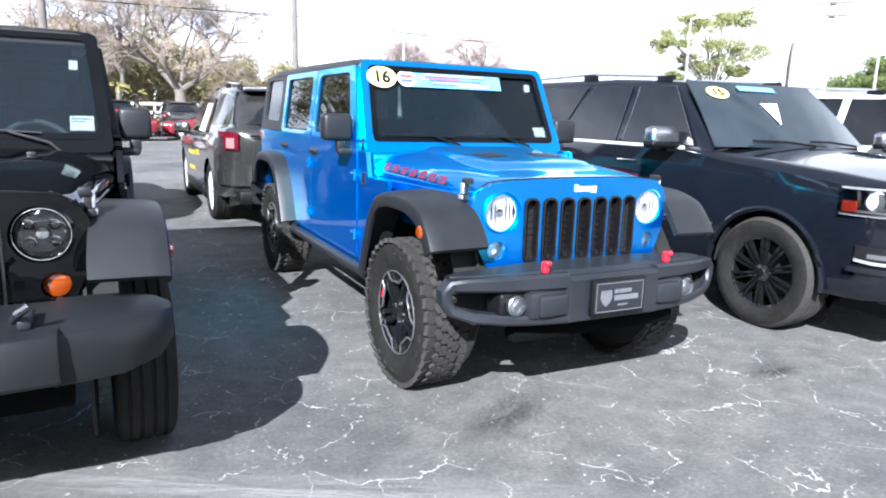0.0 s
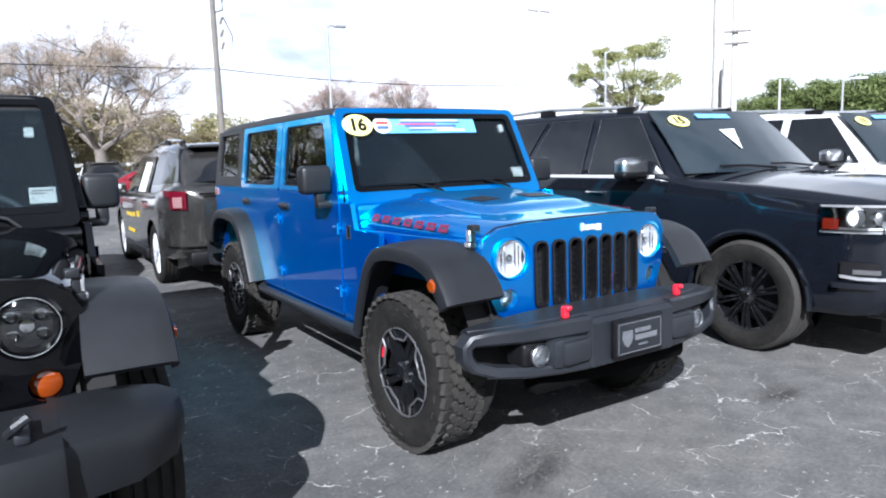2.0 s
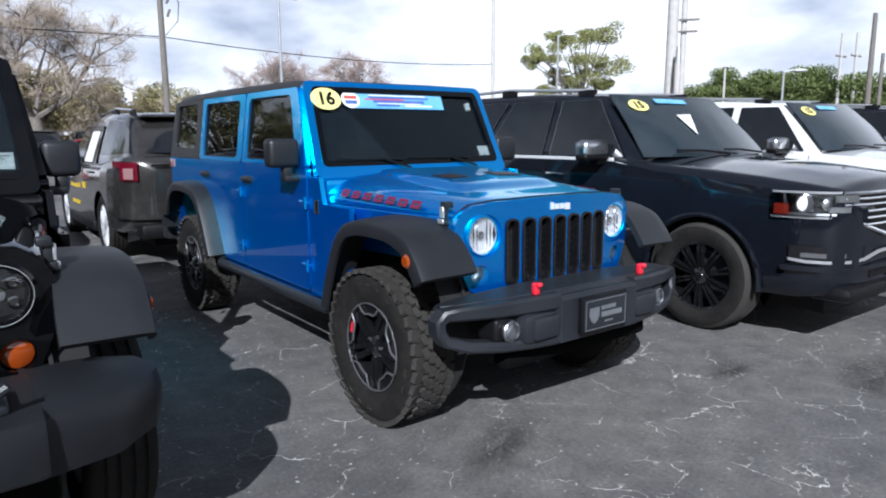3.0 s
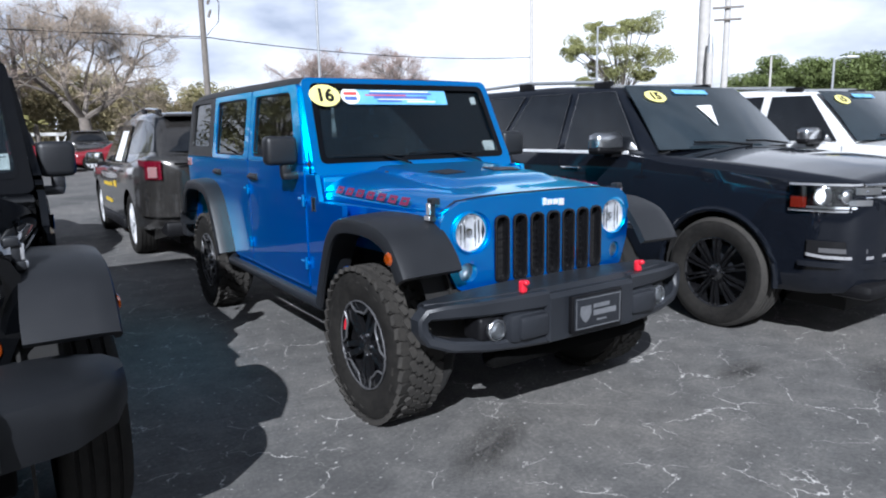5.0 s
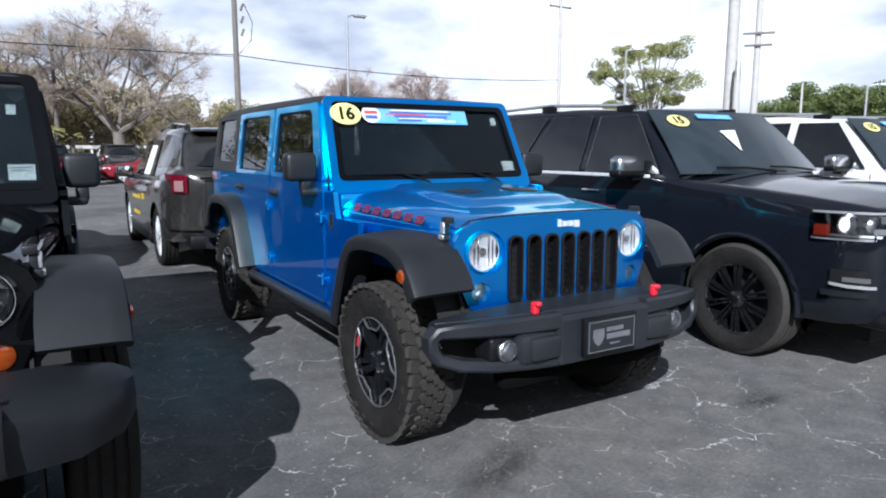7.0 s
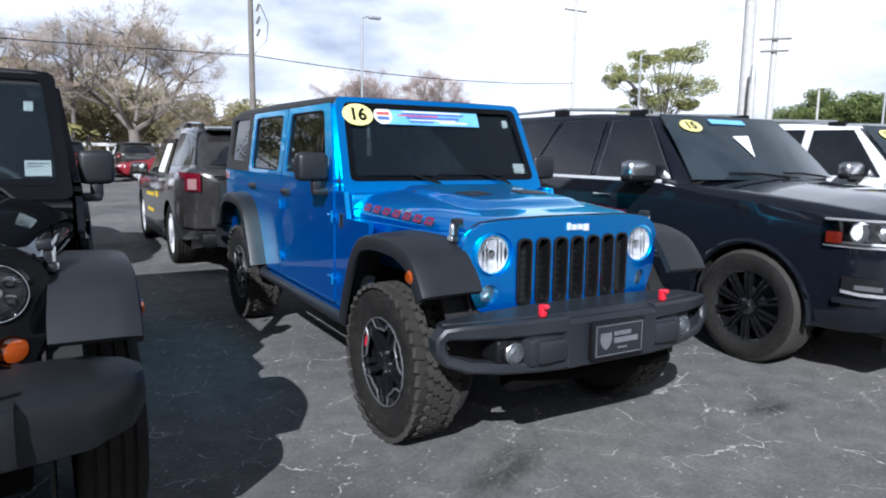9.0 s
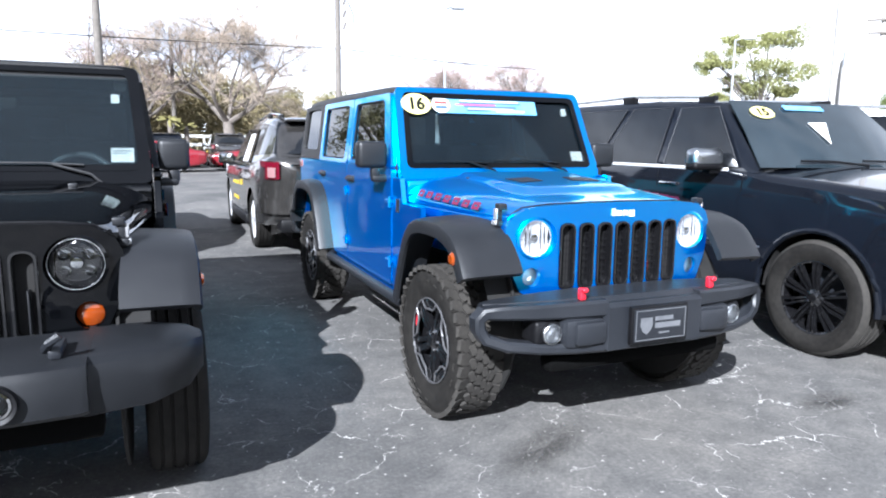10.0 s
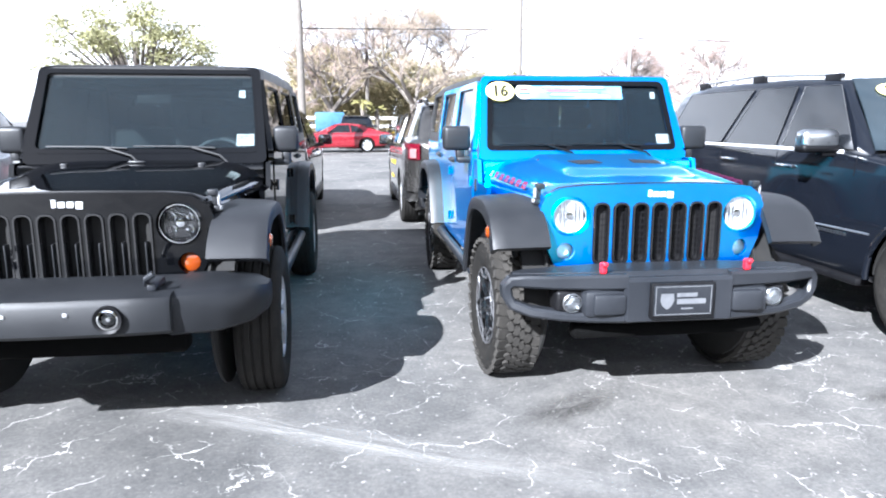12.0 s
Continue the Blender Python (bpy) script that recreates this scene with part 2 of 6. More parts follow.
LEAF = surface("mixed_green_leaves", (0.19, 0.17, 0.075), (0.30, 0.27, 0.125), 0.7, 0.0, 3)
DRY_LEAF = surface("dry_olive_leaves", (0.22, 0.185, 0.095), (0.34, 0.285, 0.155), 0.75, 0.0, 2)
PINE_LEAF = surface("pine_needles", (0.17, 0.18, 0.060), (0.31, 0.31, 0.12), 0.7, 0.0, 3)
HEDGE_LEAF = surface("dense_oak_leaves", (0.085, 0.115, 0.032), (0.165, 0.205, 0.06), 0.65, 0.0, 2)
PALM_LEAF = surface("yellowing_palm_leaf", (0.13, 0.12, 0.04), (0.21, 0.19, 0.07), 0.6, 0.0, 5)
POLE_WOOD = surface("weathered_pole_wood", (0.13, 0.115, 0.10), (0.20, 0.18, 0.16), 0.9, 0.0, 10, bump=0.3)
CONCRETE = surface("pole_concrete", (0.42, 0.40, 0.38), (0.52, 0.50, 0.47), 0.85, 0.0, 12, bump=0.2)
GALV = surface("galvanised_steel", (0.36, 0.37, 0.38), (0.46, 0.47, 0.48), 0.5, 0.6, 20)
BLUE_SHEET = surface("blue_tarpaulin", (0.035, 0.11, 0.21), (0.05, 0.15, 0.27), 0.6, 0.0, 6)
WHITE_RAIL = surface("white_fence_paint", (0.66, 0.65, 0.62), (0.74, 0.73, 0.70), 0.6, 0.0, 6)


def asphalt():
    m, n, l, p = nodes_of("worn_asphalt")
    c = n.new("ShaderNodeTexCoord")
    fine, mid, wide = noise_of(n, l, 45, 8, 0.78), noise_of(n, l, 5.5, 6, 0.65), noise_of(n, l, 0.55, 4, 0.55)
    base = ramp(n, l, mid.outputs["Fac"], [(0.30, (0.090, 0.088, 0.086)), (0.5, (0.121, 0.118, 0.114)), (0.72, (0.160, 0.154, 0.146))])
    patch = ramp(n, l, wide.outputs["Fac"], [(0.34, (0.60, 0.61, 0.62)), (0.50, (1.0, 1.0, 1.0)), (0.66, (1.22, 1.20, 1.17))])
    tone = n.new("ShaderNodeMixRGB")
    tone.blend_type, tone.inputs["Fac"].default_value = "MULTIPLY", 1.0
    l.new(base.outputs["Color"], tone.inputs["Color1"])
    l.new(patch.outputs["Color"], tone.inputs["Color2"])
    chips = ramp(n, l, fine.outputs["Fac"], [(0.34, (0.68, 0.68, 0.69)), (0.52, (1.0, 1.0, 1.0)), (0.69, (1.5, 1.48, 1.45))])
    spot = n.new("ShaderNodeMixRGB")
    spot.blend_type, spot.inputs["Fac"].default_value = "MULTIPLY", 1.0
    l.new(tone.outputs["Color"], spot.inputs["Color1"])
    l.new(chips.outputs["Color"], spot.inputs["Color2"])
    # pale hairline cracks that come and go
    warp = n.new("ShaderNodeMixRGB")
    warp.blend_type, warp.inputs["Fac"].default_value = "ADD", 0.35
    jitter = noise_of(n, l, 3.0, 5, 0.6)
    l.new(c.outputs["Object"], warp.inputs["Color1"])
    l.new(jitter.outputs["Color"], warp.inputs["Color2"])
    cells = n.new("ShaderNodeTexVoronoi")
    cells.feature, cells.inputs["Scale"].default_value = "DISTANCE_TO_EDGE", 2.3
    l.new(warp.outputs["Color"], cells.inputs["Vector"])
    line = ramp(n, l, cells.outputs["Distance"], [(0.0, (1, 1, 1)), (0.0080, (0, 0, 0))])
    where = noise_of(n, l, 2.6, 5, 0.65)
    gate = ramp(n, l, where.outputs["Fac"], [(0.485, (0, 0, 0)), (0.58, (1, 1, 1))])
    crack = n.new("ShaderNodeMath")
    crack.operation = "MULTIPLY"
    l.new(line.outputs["Color"], crack.inputs[0])
    l.new(gate.outputs["Color"], crack.inputs[1])
    specks = noise_of(n, l, 28, 3, 0.5)
    dot = ramp(n, l, specks.outputs["Fac"], [(0.668, (0, 0, 0)), (0.74, (0.7, 0.7, 0.7))])
    pale = n.new("ShaderNodeMath")
    pale.operation = "MAXIMUM"
    l.new(crack.outputs[0], pale.inputs[0])
    l.new(dot.outputs["Color"], pale.inputs[1])
    out = n.new("ShaderNodeMixRGB")
    out.inputs["Color2"].default_value = (0.70, 0.68, 0.64, 1)
    l.new(pale.outputs[0], out.inputs["Fac"])
    l.new(spot.outputs["Color"], out.inputs["Color1"])
    l.new(out.outputs["Color"], p.inputs["Base Color"])
    p.inputs["Roughness"].default_value = 0.82
    k = n.new("ShaderNodeBump")
    k.inputs["Strength"].default_value, k.inputs["Distance"].default_value = 0.5, 0.006
    l.new(fine.outputs["Fac"], k.inputs["Height"])
    l.new(k.outputs["Normal"], p.inputs["Normal"])
    return m


ASPHALT = asphalt()


def worn_film(name, colour, keep):
    """A thin stain or worn paint that lets the ground show through in patches."""
    m, n, l, p = nodes_of(name)
    a, b = noise_of(n, l, 9, 6, 0.7), noise_of(n, l, 1.6, 4, 0.6)
    mul = n.new("ShaderNodeMath")
    mul.operation = "MULTIPLY"
    l.new(a.outputs["Fac"], mul.inputs[0])
    l.new(b.outputs["Fac"], mul.inputs[1])
    edge = n.new("ShaderNodeTexGradient")
    edge.gradient_type = "SPHERICAL"
    c = n.new("ShaderNodeTexCoord")
    l.new(c.outputs["Object"], edge.inputs["Vector"])
    more = n.new("ShaderNodeMath")
    more.operation = "MULTIPLY"
    k = ramp(n, l, mul.outputs[0], [(keep, (0, 0, 0)), (keep + 0.16, (1, 1, 1))])
    l.new(k.outputs["Color"], more.inputs[0])
    soft = ramp(n, l, edge.outputs["Fac"], [(0.0, (0, 0, 0)), (0.7, (0.5, 0.5, 0.5))])
    l.new(soft.outputs["Color"], more.inputs[1])
    mix, see = n.new("ShaderNodeMixShader"), n.new("ShaderNodeBsdfTransparent")
    p.inputs["Base Color"].default_value, p.inputs["Roughness"].default_value = (*colour, 1), 0.8
    l.new(more.outputs[0], mix.inputs["Fac"])
    l.new(see.outputs[0], mix.inputs[1])
    l.new(p.outputs[0], mix.inputs[2])
    l.new(mix.outputs[0], n["Material Output"].inputs["Surface"])
    return m


PALE_FILM = worn_film("worn_line_paint", (0.40, 0.39, 0.375), 0.16)
YELLOW_LEAF = surface("young_yellow_green_leaves", (0.22, 0.215, 0.10), (0.34, 0.325, 0.17), 0.7, 0.0, 3)
OIL_FILM = worn_film("oil_stain", (0.035, 0.033, 0.031), 0.14)

# ---- building tools ----


def part(name, bm, material, parent=None, label="", sharp=38):
    """Links a bmesh as one mesh object under a thing or a part."""
    bmesh.ops.recalc_face_normals(bm, faces=bm.faces)
    me = bpy.data.meshes.new(name)
    bm.to_mesh(me)
    bm.free()
    me.materials.append(material)
    me.shade_smooth()
    me.set_sharp_from_angle(angle=radians(sharp))
    ob = new(name, me)
    ob.parent = parent
    return tagged(ob, label)


def thing(name, label, category, group=""):
    return tagged(new(name), label, category, group)


def box(bm, x0, x1, y0, y1, z0, z1, bevel=0.0, seg=2, m=None):
    """A box between the given planes, with rounded edges."""
    made = bmesh.ops.create_cube(bm, size=1.0)["verts"]
    for v in made:
        v.co = Vector(((x0 + x1) / 2 + v.co.x * (x1 - x0), (y0 + y1) / 2 + v.co.y * (y1 - y0), (z0 + z1) / 2 + v.co.z * (z1 - z0)))
    if m is not None:
        for v in made:
            v.co = m @ v.co
    if bevel:
        edges = {e for v in made for e in v.link_edges}
        bmesh.ops.bevel(bm, geom=list(edges), offset=bevel, segments=seg, affect="EDGES", profile=0.5)
    return bm


def boxes(*rows, bevel=0.0, seg=2, m=None):
    bm = bmesh.new()
    for r in rows:
        box(bm, *r, bevel=bevel, seg=seg, m=m)
    return bm


def plate(outline, holes, to3, depth, bevel=0.0):
    """A flat panel with holes: 2D loops laid out by to3(u, v, w), from w = 0 to w = depth."""
    bm = bmesh.new()
    for loop in (outline, *holes):
        vs = [bm.verts.new((u, v, 0)) for u, v in loop]
        for a, b in zip(vs, vs[1:] + vs[:1]):
            bm.edges.new((a, b))
    bmesh.ops.triangle_fill(bm, use_beauty=True, use_dissolve=False, edges=bm.edges[:], normal=(0, 0, 1))
    up = bmesh.ops.extrude_face_region(bm, geom=bm.faces[:])["geom"]
    for v in up:
        if isinstance(v, bmesh.types.BMVert):
            v.co.z = depth
    if bevel:
        edges = [e for e in bm.edges if len(e.link_faces) == 2 and e.calc_face_angle(0) > 1.2 and all(abs(v.co.z - depth) < 1e-6 for v in e.verts)]
        bmesh.ops.bevel(bm, geom=edges, offset=bevel, segments=2, affect="EDGES", profile=0.5)
    for v in bm.verts:
        v.co = Vector(to3(*v.co))
    return bm


def round_loop(points, r, seg=4):
    """A closed 2D loop with its corners rounded."""
    out, n = [], len(points)
    for i in range(n):
        a, b, c = (Vector(points[(i + k) % n]) for k in (-1, 0, 1))
        p, q = a - b, c - b
        k = min(r, p.length * 0.48, q.length * 0.48)
        s, e = b + p.normalized() * k, b + q.normalized() * k
        for j in range(seg + 1):
            t = j / seg
            out.append(tuple((1 - t) ** 2 * s + 2 * t * (1 - t) * b + t * t * e))
    return out


def ring(cx, cz, r, n=32):
    return [(cx + r * math.cos(2 * math.pi * i / n), cz + r * math.sin(2 * math.pi * i / n)) for i in range(n)]


def skin(rows, closed=False, caps=False, bm=None):
    """Joins rows of as many points each into one sheet. closed: each row is a ring."""
    bm = bm or bmesh.new()
    grid = [[bm.verts.new(p) for p in row] for row in rows]
    n = len(rows[0])
    for a, b in zip(grid, grid[1:]):
        for i in range(n if closed else n - 1):
            j = (i + 1) % n
            try:
                bm.faces.new((a[i], a[j], b[j], b[i]))
            except ValueError:
                pass
    if caps:
        for row in (grid[0], grid[-1]):
            bm.faces.new(row)
    return bm


def lathe(profile, m, n=40, bm=None, sweep=1.0):
    """Turns (radius, along) pairs round the axis that m lays down (its x)."""
    rows = []
    for i in range(n + 1):
        a = 2 * math.pi * sweep * i / n
        rows.append([m @ Vector((s, r * math.cos(a), r * math.sin(a))) for r, s in profile])
    bm = skin(rows, bm=bm)
    bmesh.ops.remove_doubles(bm, verts=bm.verts, dist=1e-5)
    return bm


def tube(points, r, n=8, bm=None, taper=None):
    """A round bar along points; taper: the radius at its end."""
    pts = [Vector(p) for p in points]
    rows = []
    for i, p in enumerate(pts):
        d = (pts[min(i + 1, len(pts) - 1)] - pts[max(i - 1, 0)]).normalized()
        side = d.cross(Vector((0, 0, 1)) if abs(d.z) < 0.9 else Vector((1, 0, 0))).normalized()
        up = side.cross(d)
        k = r if taper is None else r + (taper - r) * i / (len(pts) - 1)
        rows.append([p + k * (math.cos(2 * math.pi * j / n) * side + math.sin(2 * math.pi * j / n) * up) for j in range(n)])
    return skin(rows, closed=True, caps=True, bm=bm)


def smooth_keys(keys, y):
    """The values at y from rows (y, values...), eased from row to row."""
    if y <= keys[0][0]:
        return keys[0][1:]
    for a, b in zip(keys, keys[1:]):
        if y <= b[0]:
            t = (y - a[0]) / (b[0] - a[0])
            return tuple(p + (q - p) * t for p, q in zip(a[1:], b[1:]))
    return keys[-1][1:]


def letters(text, size, depth, material, parent, m, name="lettering", bold=0.0):
    """Raised characters in the built-in font, turned into a mesh."""
    cu = bpy.data.curves.new(name, "FONT")
    cu.body, cu.size, cu.extrude, cu.align_x, cu.align_y, cu.offset = text, size, depth, "CENTER", "CENTER", bold
    cu.resolution_u = 4
    tmp = new("tmp_text", cu)
    me = bpy.data.meshes.new_from_object(tmp.evaluated_get(bpy.context.evaluated_depsgraph_get()))
    bpy.data.objects.remove(tmp)
    me.materials.append(material)
    ob = new(name, me)
    ob.parent, ob.matrix_basis = parent, m
    return ob


def bars(rows, material, parent, m, name, thick=0.0015):
    """Flat printed strips (x0, x1, y0, y1) on the plane that m lays down."""
    return part(name, boxes(*[(a, b, c, d, 0.0, thick) for a, b, c, d in rows], m=m), material, parent)


def oval(rx, ry, m, n=28, thick=0.002):
    bm = bmesh.new()
    rows = [[m @ Vector((rx * math.cos(2 * math.pi * i / n), ry * math.sin(2 * math.pi * i / n), w)) for i in range(n)] for w in (0, thick)]
    return skin(rows, closed=True, caps=True, bm=bm)


# ---- wheels ----


def wheel(parent, x, y, r, width, rim_r, style, steer=0.0, tyre=RUBBER):
    """One road wheel whose outside faces away from the car's middle."""
    out = 1 if x > 0 else -1
    hub = new("wheel")
    hub.parent = parent
    hub.matrix_basis = pose(x, y, r, 0, 0, steer) @ Matrix.Diagonal((out, 1, 1, 1))
    w, one = width / 2, Matrix.Identity(4)
    mud = style == "mud"
    side = [(rim_r - 0.012, -w * 0.80), (rim_r + 0.02, -w * 0.92), ((r + rim_r) / 2, -w), (r - 0.045, -w * 0.96), (r - 0.014, -w * 0.84)]
    crown = [(r - (0.012 if mud else 0.004), -w * 0.6), (r - (0.010 if mud else 0.0), 0.0)]
    prof = side + crown + [(a, -b) for a, b in reversed(side + crown[:1])]
    if not mud:
        lines = []
        for c in (-0.55, -0.2, 0.2, 0.55):
            lines += [(r - 0.001, c * w - 0.008), (r - 0.010, c * w - 0.005), (r - 0.010, c * w + 0.005), (r - 0.001, c * w + 0.008)]
    if mud:
        part("tyre", lathe(prof, one, 56), RUBBER, hub, sharp=50)
    else:
        part("tyre", lathe(side + [(r - 0.02, -w * 0.7), (r - 0.02, w * 0.7)] + [(a, -b) for a, b in reversed(side)], one, 56), RUBBER, hub, sharp=50)
        band = [(r - 0.030, -w * 0.94), (r - 0.008, -w * 0.82)] + lines + [(r - 0.008, w * 0.82), (r - 0.030, w * 0.94)]
        part("tread", lathe(band, one, 56), tyre, hub, "ribbed road tread", sharp=50)
    if mud:
        bm = bmesh.new()
        count = 37
        for i in range(count):
            for lane, c in enumerate((-0.76, -0.40, -0.13, 0.14, 0.42, 0.78)):
                a = 2 * math.pi * (i + (0.5 if lane % 2 else 0.0) + 0.12 * lane) / count
                edge = lane in (0, 5)
                long_, wide = (0.0255, 0.031) if edge else (0.0215, 0.0165)
                skew = (-12, 24, -20, 18, -24, 12)[lane]
                m = pose(0, 0, 0, math.degrees(a)) @ Matrix.Translation((c * w, 0, r - (0.0165 if edge else 0.010))) @ pose(0, 0, 0, 0, (-16 if lane == 0 else 16 if lane == 5 else 0) * -1, skew)
                box(bm, -wide, wide, -long_, long_, -0.012, 0.0125, m=m)
                box(bm, -wide * 0.6, wide * 0.6, -long_ * 1.22, long_ * 1.22, -0.012, 0.0115, m=m)
        part("tread", bm, DUSTY_RUBBER, hub, "knobbly mud-terrain tread blocks")
    barrel = [(rim_r, w * 0.80), (rim_r - 0.012, w * 0.82), (rim_r - 0.022, w * 0.76), (rim_r - 0.035, w * 0.2), (rim_r - 0.04, -w * 0.8), (rim_r - 0.005, -w * 0.82)]
    rim = part("rim", lathe(barrel, one, 40), GLOSS_BLACK if style in ("mud", "black") else MACHINED, hub)
    part("brake_disc", lathe([(0.0, w * 0.05), (rim_r * 0.72, w * 0.05), (rim_r * 0.72, -0.02), (0.0, -0.02)], one, 28), STEEL_COAT, hub)
    face = w * 0.70
    if style == "mud":
        for i in range(5):
            turn = pose(0, 0, 0, i * 72 + 32)
            bm = bmesh.new()
            # a split spoke: two arms that lean apart towards the rim
            for s in (-1, 1):
                rows = []
                for q, (rad, half, off, depth) in enumerate(((0.05, 0.020, 0.012, 0.0), (0.11, 0.018, 0.020, 0.010), (0.17, 0.018, 0.026, 0.012), (rim_r - 0.014, 0.026, 0.034, 0.006))):
                    c, xo = s * off, face + depth
                    rows.append([turn @ Vector(p) for p in ((xo - 0.03, c - half, rad), (xo, c - half * 0.8, rad), (xo, c + half * 0.8, rad), (xo - 0.03, c + half, rad))])
                skin(rows, closed=True, caps=True, bm=bm)
            part("spoke", bm, GLOSS_BLACK, rim)
            turn = pose(0, 0, 0, i * 72 - 4)
            rr, xo = rim_r - 0.012, face + 0.020
            polar = lambda rad, deg: turn @ Vector((xo, rad * math.sin(radians(deg)), rad * math.cos(radians(deg))))
            # the bright line runs along the rim and dips inward round each outer pocket
            line = [polar(rr, d) for d in (-37, -31, -24)] + [polar(rim_r * 0.80, -20), polar(rim_r * 0.72, -14), polar(rim_r * 0.715, 0), polar(rim_r * 0.72, 14), polar(rim_r * 0.80, 20)] + [polar(rr, d) for d in (24, 31, 37)]
            part("pocket_rim", tube([polar(rr, d) for d in (-24, -12, 0, 12, 24)], 0.0042, 6), RIM_EDGE, rim)
            part("machined_edge", tube(line, 0.0062, 6), RIM_EDGE, rim, "satin grey machined pocket edge")
            floor_ = [[polar(rad, d) - Vector((0.010, 0, 0)) for d in (-22, -11, 0, 11, 22)] for rad in (rim_r * 0.73, rim_r - 0.016)]
            part("pocket", skin(floor_), GLOSS_BLACK, rim)
            if i == 4:
                mark = [[polar(rad, d) - Vector((0.007, 0, 0)) for d in (-13, -4, 5)] for rad in (rim_r * 0.80, rim_r - 0.024)]
                part("red_mark", skin(mark), RED_PART, rim, "small red mark in one pocket")
        for k in range(22):
            if k % 11 not in (0, 1, 2, 6, 7):
                continue
            a = k * 360 / 22
            part("sidewall_mark", boxes((w * 0.975, w * 0.998, -0.018, 0.018, 0.322, 0.332), bevel=0.003, seg=1, m=pose(0, 0, 0, a)), SCUFFED_RUBBER, hub)
    elif style in ("black", "chrome"):
        mat = GLOSS_BLACK if style == "black" else BADGE
        n = 10 if style == "black" else 6
        for i in range(n):
            turn = pose(0, 0, 0, i * 360 / n)
            bm = bmesh.new()
            for s in (-1, 1):
                wide, gap = (0.011, 0.018) if style == "black" else (0.022, 0.030)
                rows = []
                for rad, half, off, depth in ((0.05, wide, gap * 0.6, 0.0), (rim_r * 0.55, wide, gap * 0.8, 0.02), (rim_r - 0.008, wide * 1.3, gap * 1.2, 0.015)):
                    rows.append([turn @ Vector(p) for p in ((face + depth - 0.03, s * off - half, rad), (face + depth, s * off - half * 0.6, rad), (face + depth, s * off + half * 0.6, rad), (face + depth - 0.03, s * off + half, rad))])
                skin(rows, closed=True, caps=True, bm=bm)
            part("spoke", bm, mat, rim)
        part("rim_lip", lathe([(rim_r - 0.016, w * 0.80), (rim_r + 0.004, w * 0.84), (rim_r + 0.004, w * 0.80)], one, 40), mat, rim)
    else:
        for i in range(5):
            turn = pose(0, 0, 0, i * 72)
            rows = []
            for rad, half, depth in ((0.04, 0.045, 0.0), (0.11, 0.036, 0.015), (rim_r - 0.008, 0.05, 0.012)):
                rows.append([turn @ Vector(p) for p in ((face + depth - 0.03, -half, rad), (face + depth, -half * 0.8, rad), (face + depth, half * 0.8, rad), (face + depth - 0.03, half, rad))])
            part("spoke", skin(rows, closed=True, caps=True), MACHINED, rim)
    part("hub_cap", lathe([(0.0, face + 0.022), (0.030, face + 0.020), (0.040, face + 0.010), (0.062, face), (0.062, face - 0.04)], one, 24), GLOSS_BLACK if style in ("mud", "black") else MACHINED, rim)
    nut = None
    for i in range(5):
        a = radians(i * 72 + 36)
        if nut is None:
            nut = part("lug_nut", lathe([(0.0, 0.016), (0.009, 0.014), (0.010, 0.0)], Matrix.Identity(4), 8), CHROME, rim)
            one_nut = nut
        else:
            one_nut = new("lug_nut", nut.data)
            one_nut.parent = rim
        one_nut.location = (face, 0.052 * math.cos(a), 0.052 * math.sin(a))
    return hub

# ---- ground ----
bm = bmesh.new()
for x0, x1, y0, y1 in ((-600, 600, -400, 900),):
    n = 24
    rows = [[(x0 + (x1 - x0) * i / n, y0 + (y1 - y0) * j / n, 0.0) for i in range(n + 1)] for j in range(n + 1)]
    skin(rows, bm=bm)
tagged(part("ground", bm, ASPHALT), "worn grey asphalt car park with pale hairline cracks", "ground", kind="structure")

for nm, label, mat, cx, cy, rx, ry, rz in (("worn_line", "faded pale parking line worn into the asphalt", PALE_FILM, -1.75, -0.80, 1.9, 0.16, -27), ("oil_stain", "dark oil stain soaked into the asphalt", OIL_FILM, -0.48, -0.62, 0.42, 0.16, 32), ("oil_stain", "dark oil stain soaked into the asphalt", OIL_FILM, 1.36, -0.72, 0.28, 0.14, 10), ("oil_stain", "dark oil stain soaked into the asphalt", OIL_FILM, 2.0, -1.35, 0.5, 0.3, 20)):
    bm = bmesh.new()
    skin([[(i / 6 - 1, j / 6 - 1, 0) for i in range(13)] for j in range(13)], bm=bm)
    ob = tagged(part(nm, bm, mat), label, "stain", kind="structure")
    ob.matrix_basis = pose(cx, cy, 0.004, 0, 0, rz) @ Matrix.Diagonal((rx, ry, 1, 1))

# ---- the two boxy off-road wagons ----
WS_BASE, WS_UP, WS_OUT = Vector((0, 0.735, 1.22)), Vector((0, 0.265, 0.58)).normalized(), Vector((0, -0.58, 0.265)).normalized()


def on_screen(u, v, w=0.0):
    return WS_BASE + Vector((u, 0, 0)) + v * WS_UP + w * WS_OUT


def screen_pose(u, v, w):
    """The pose of a flat thing on the windscreen: its x to the car's left, its y up the glass."""
    m = Matrix((Vector((1, 0, 0)), WS_UP, WS_OUT)).transposed().to_4x4()
    m.translation = on_screen(u, v, w)
    return m


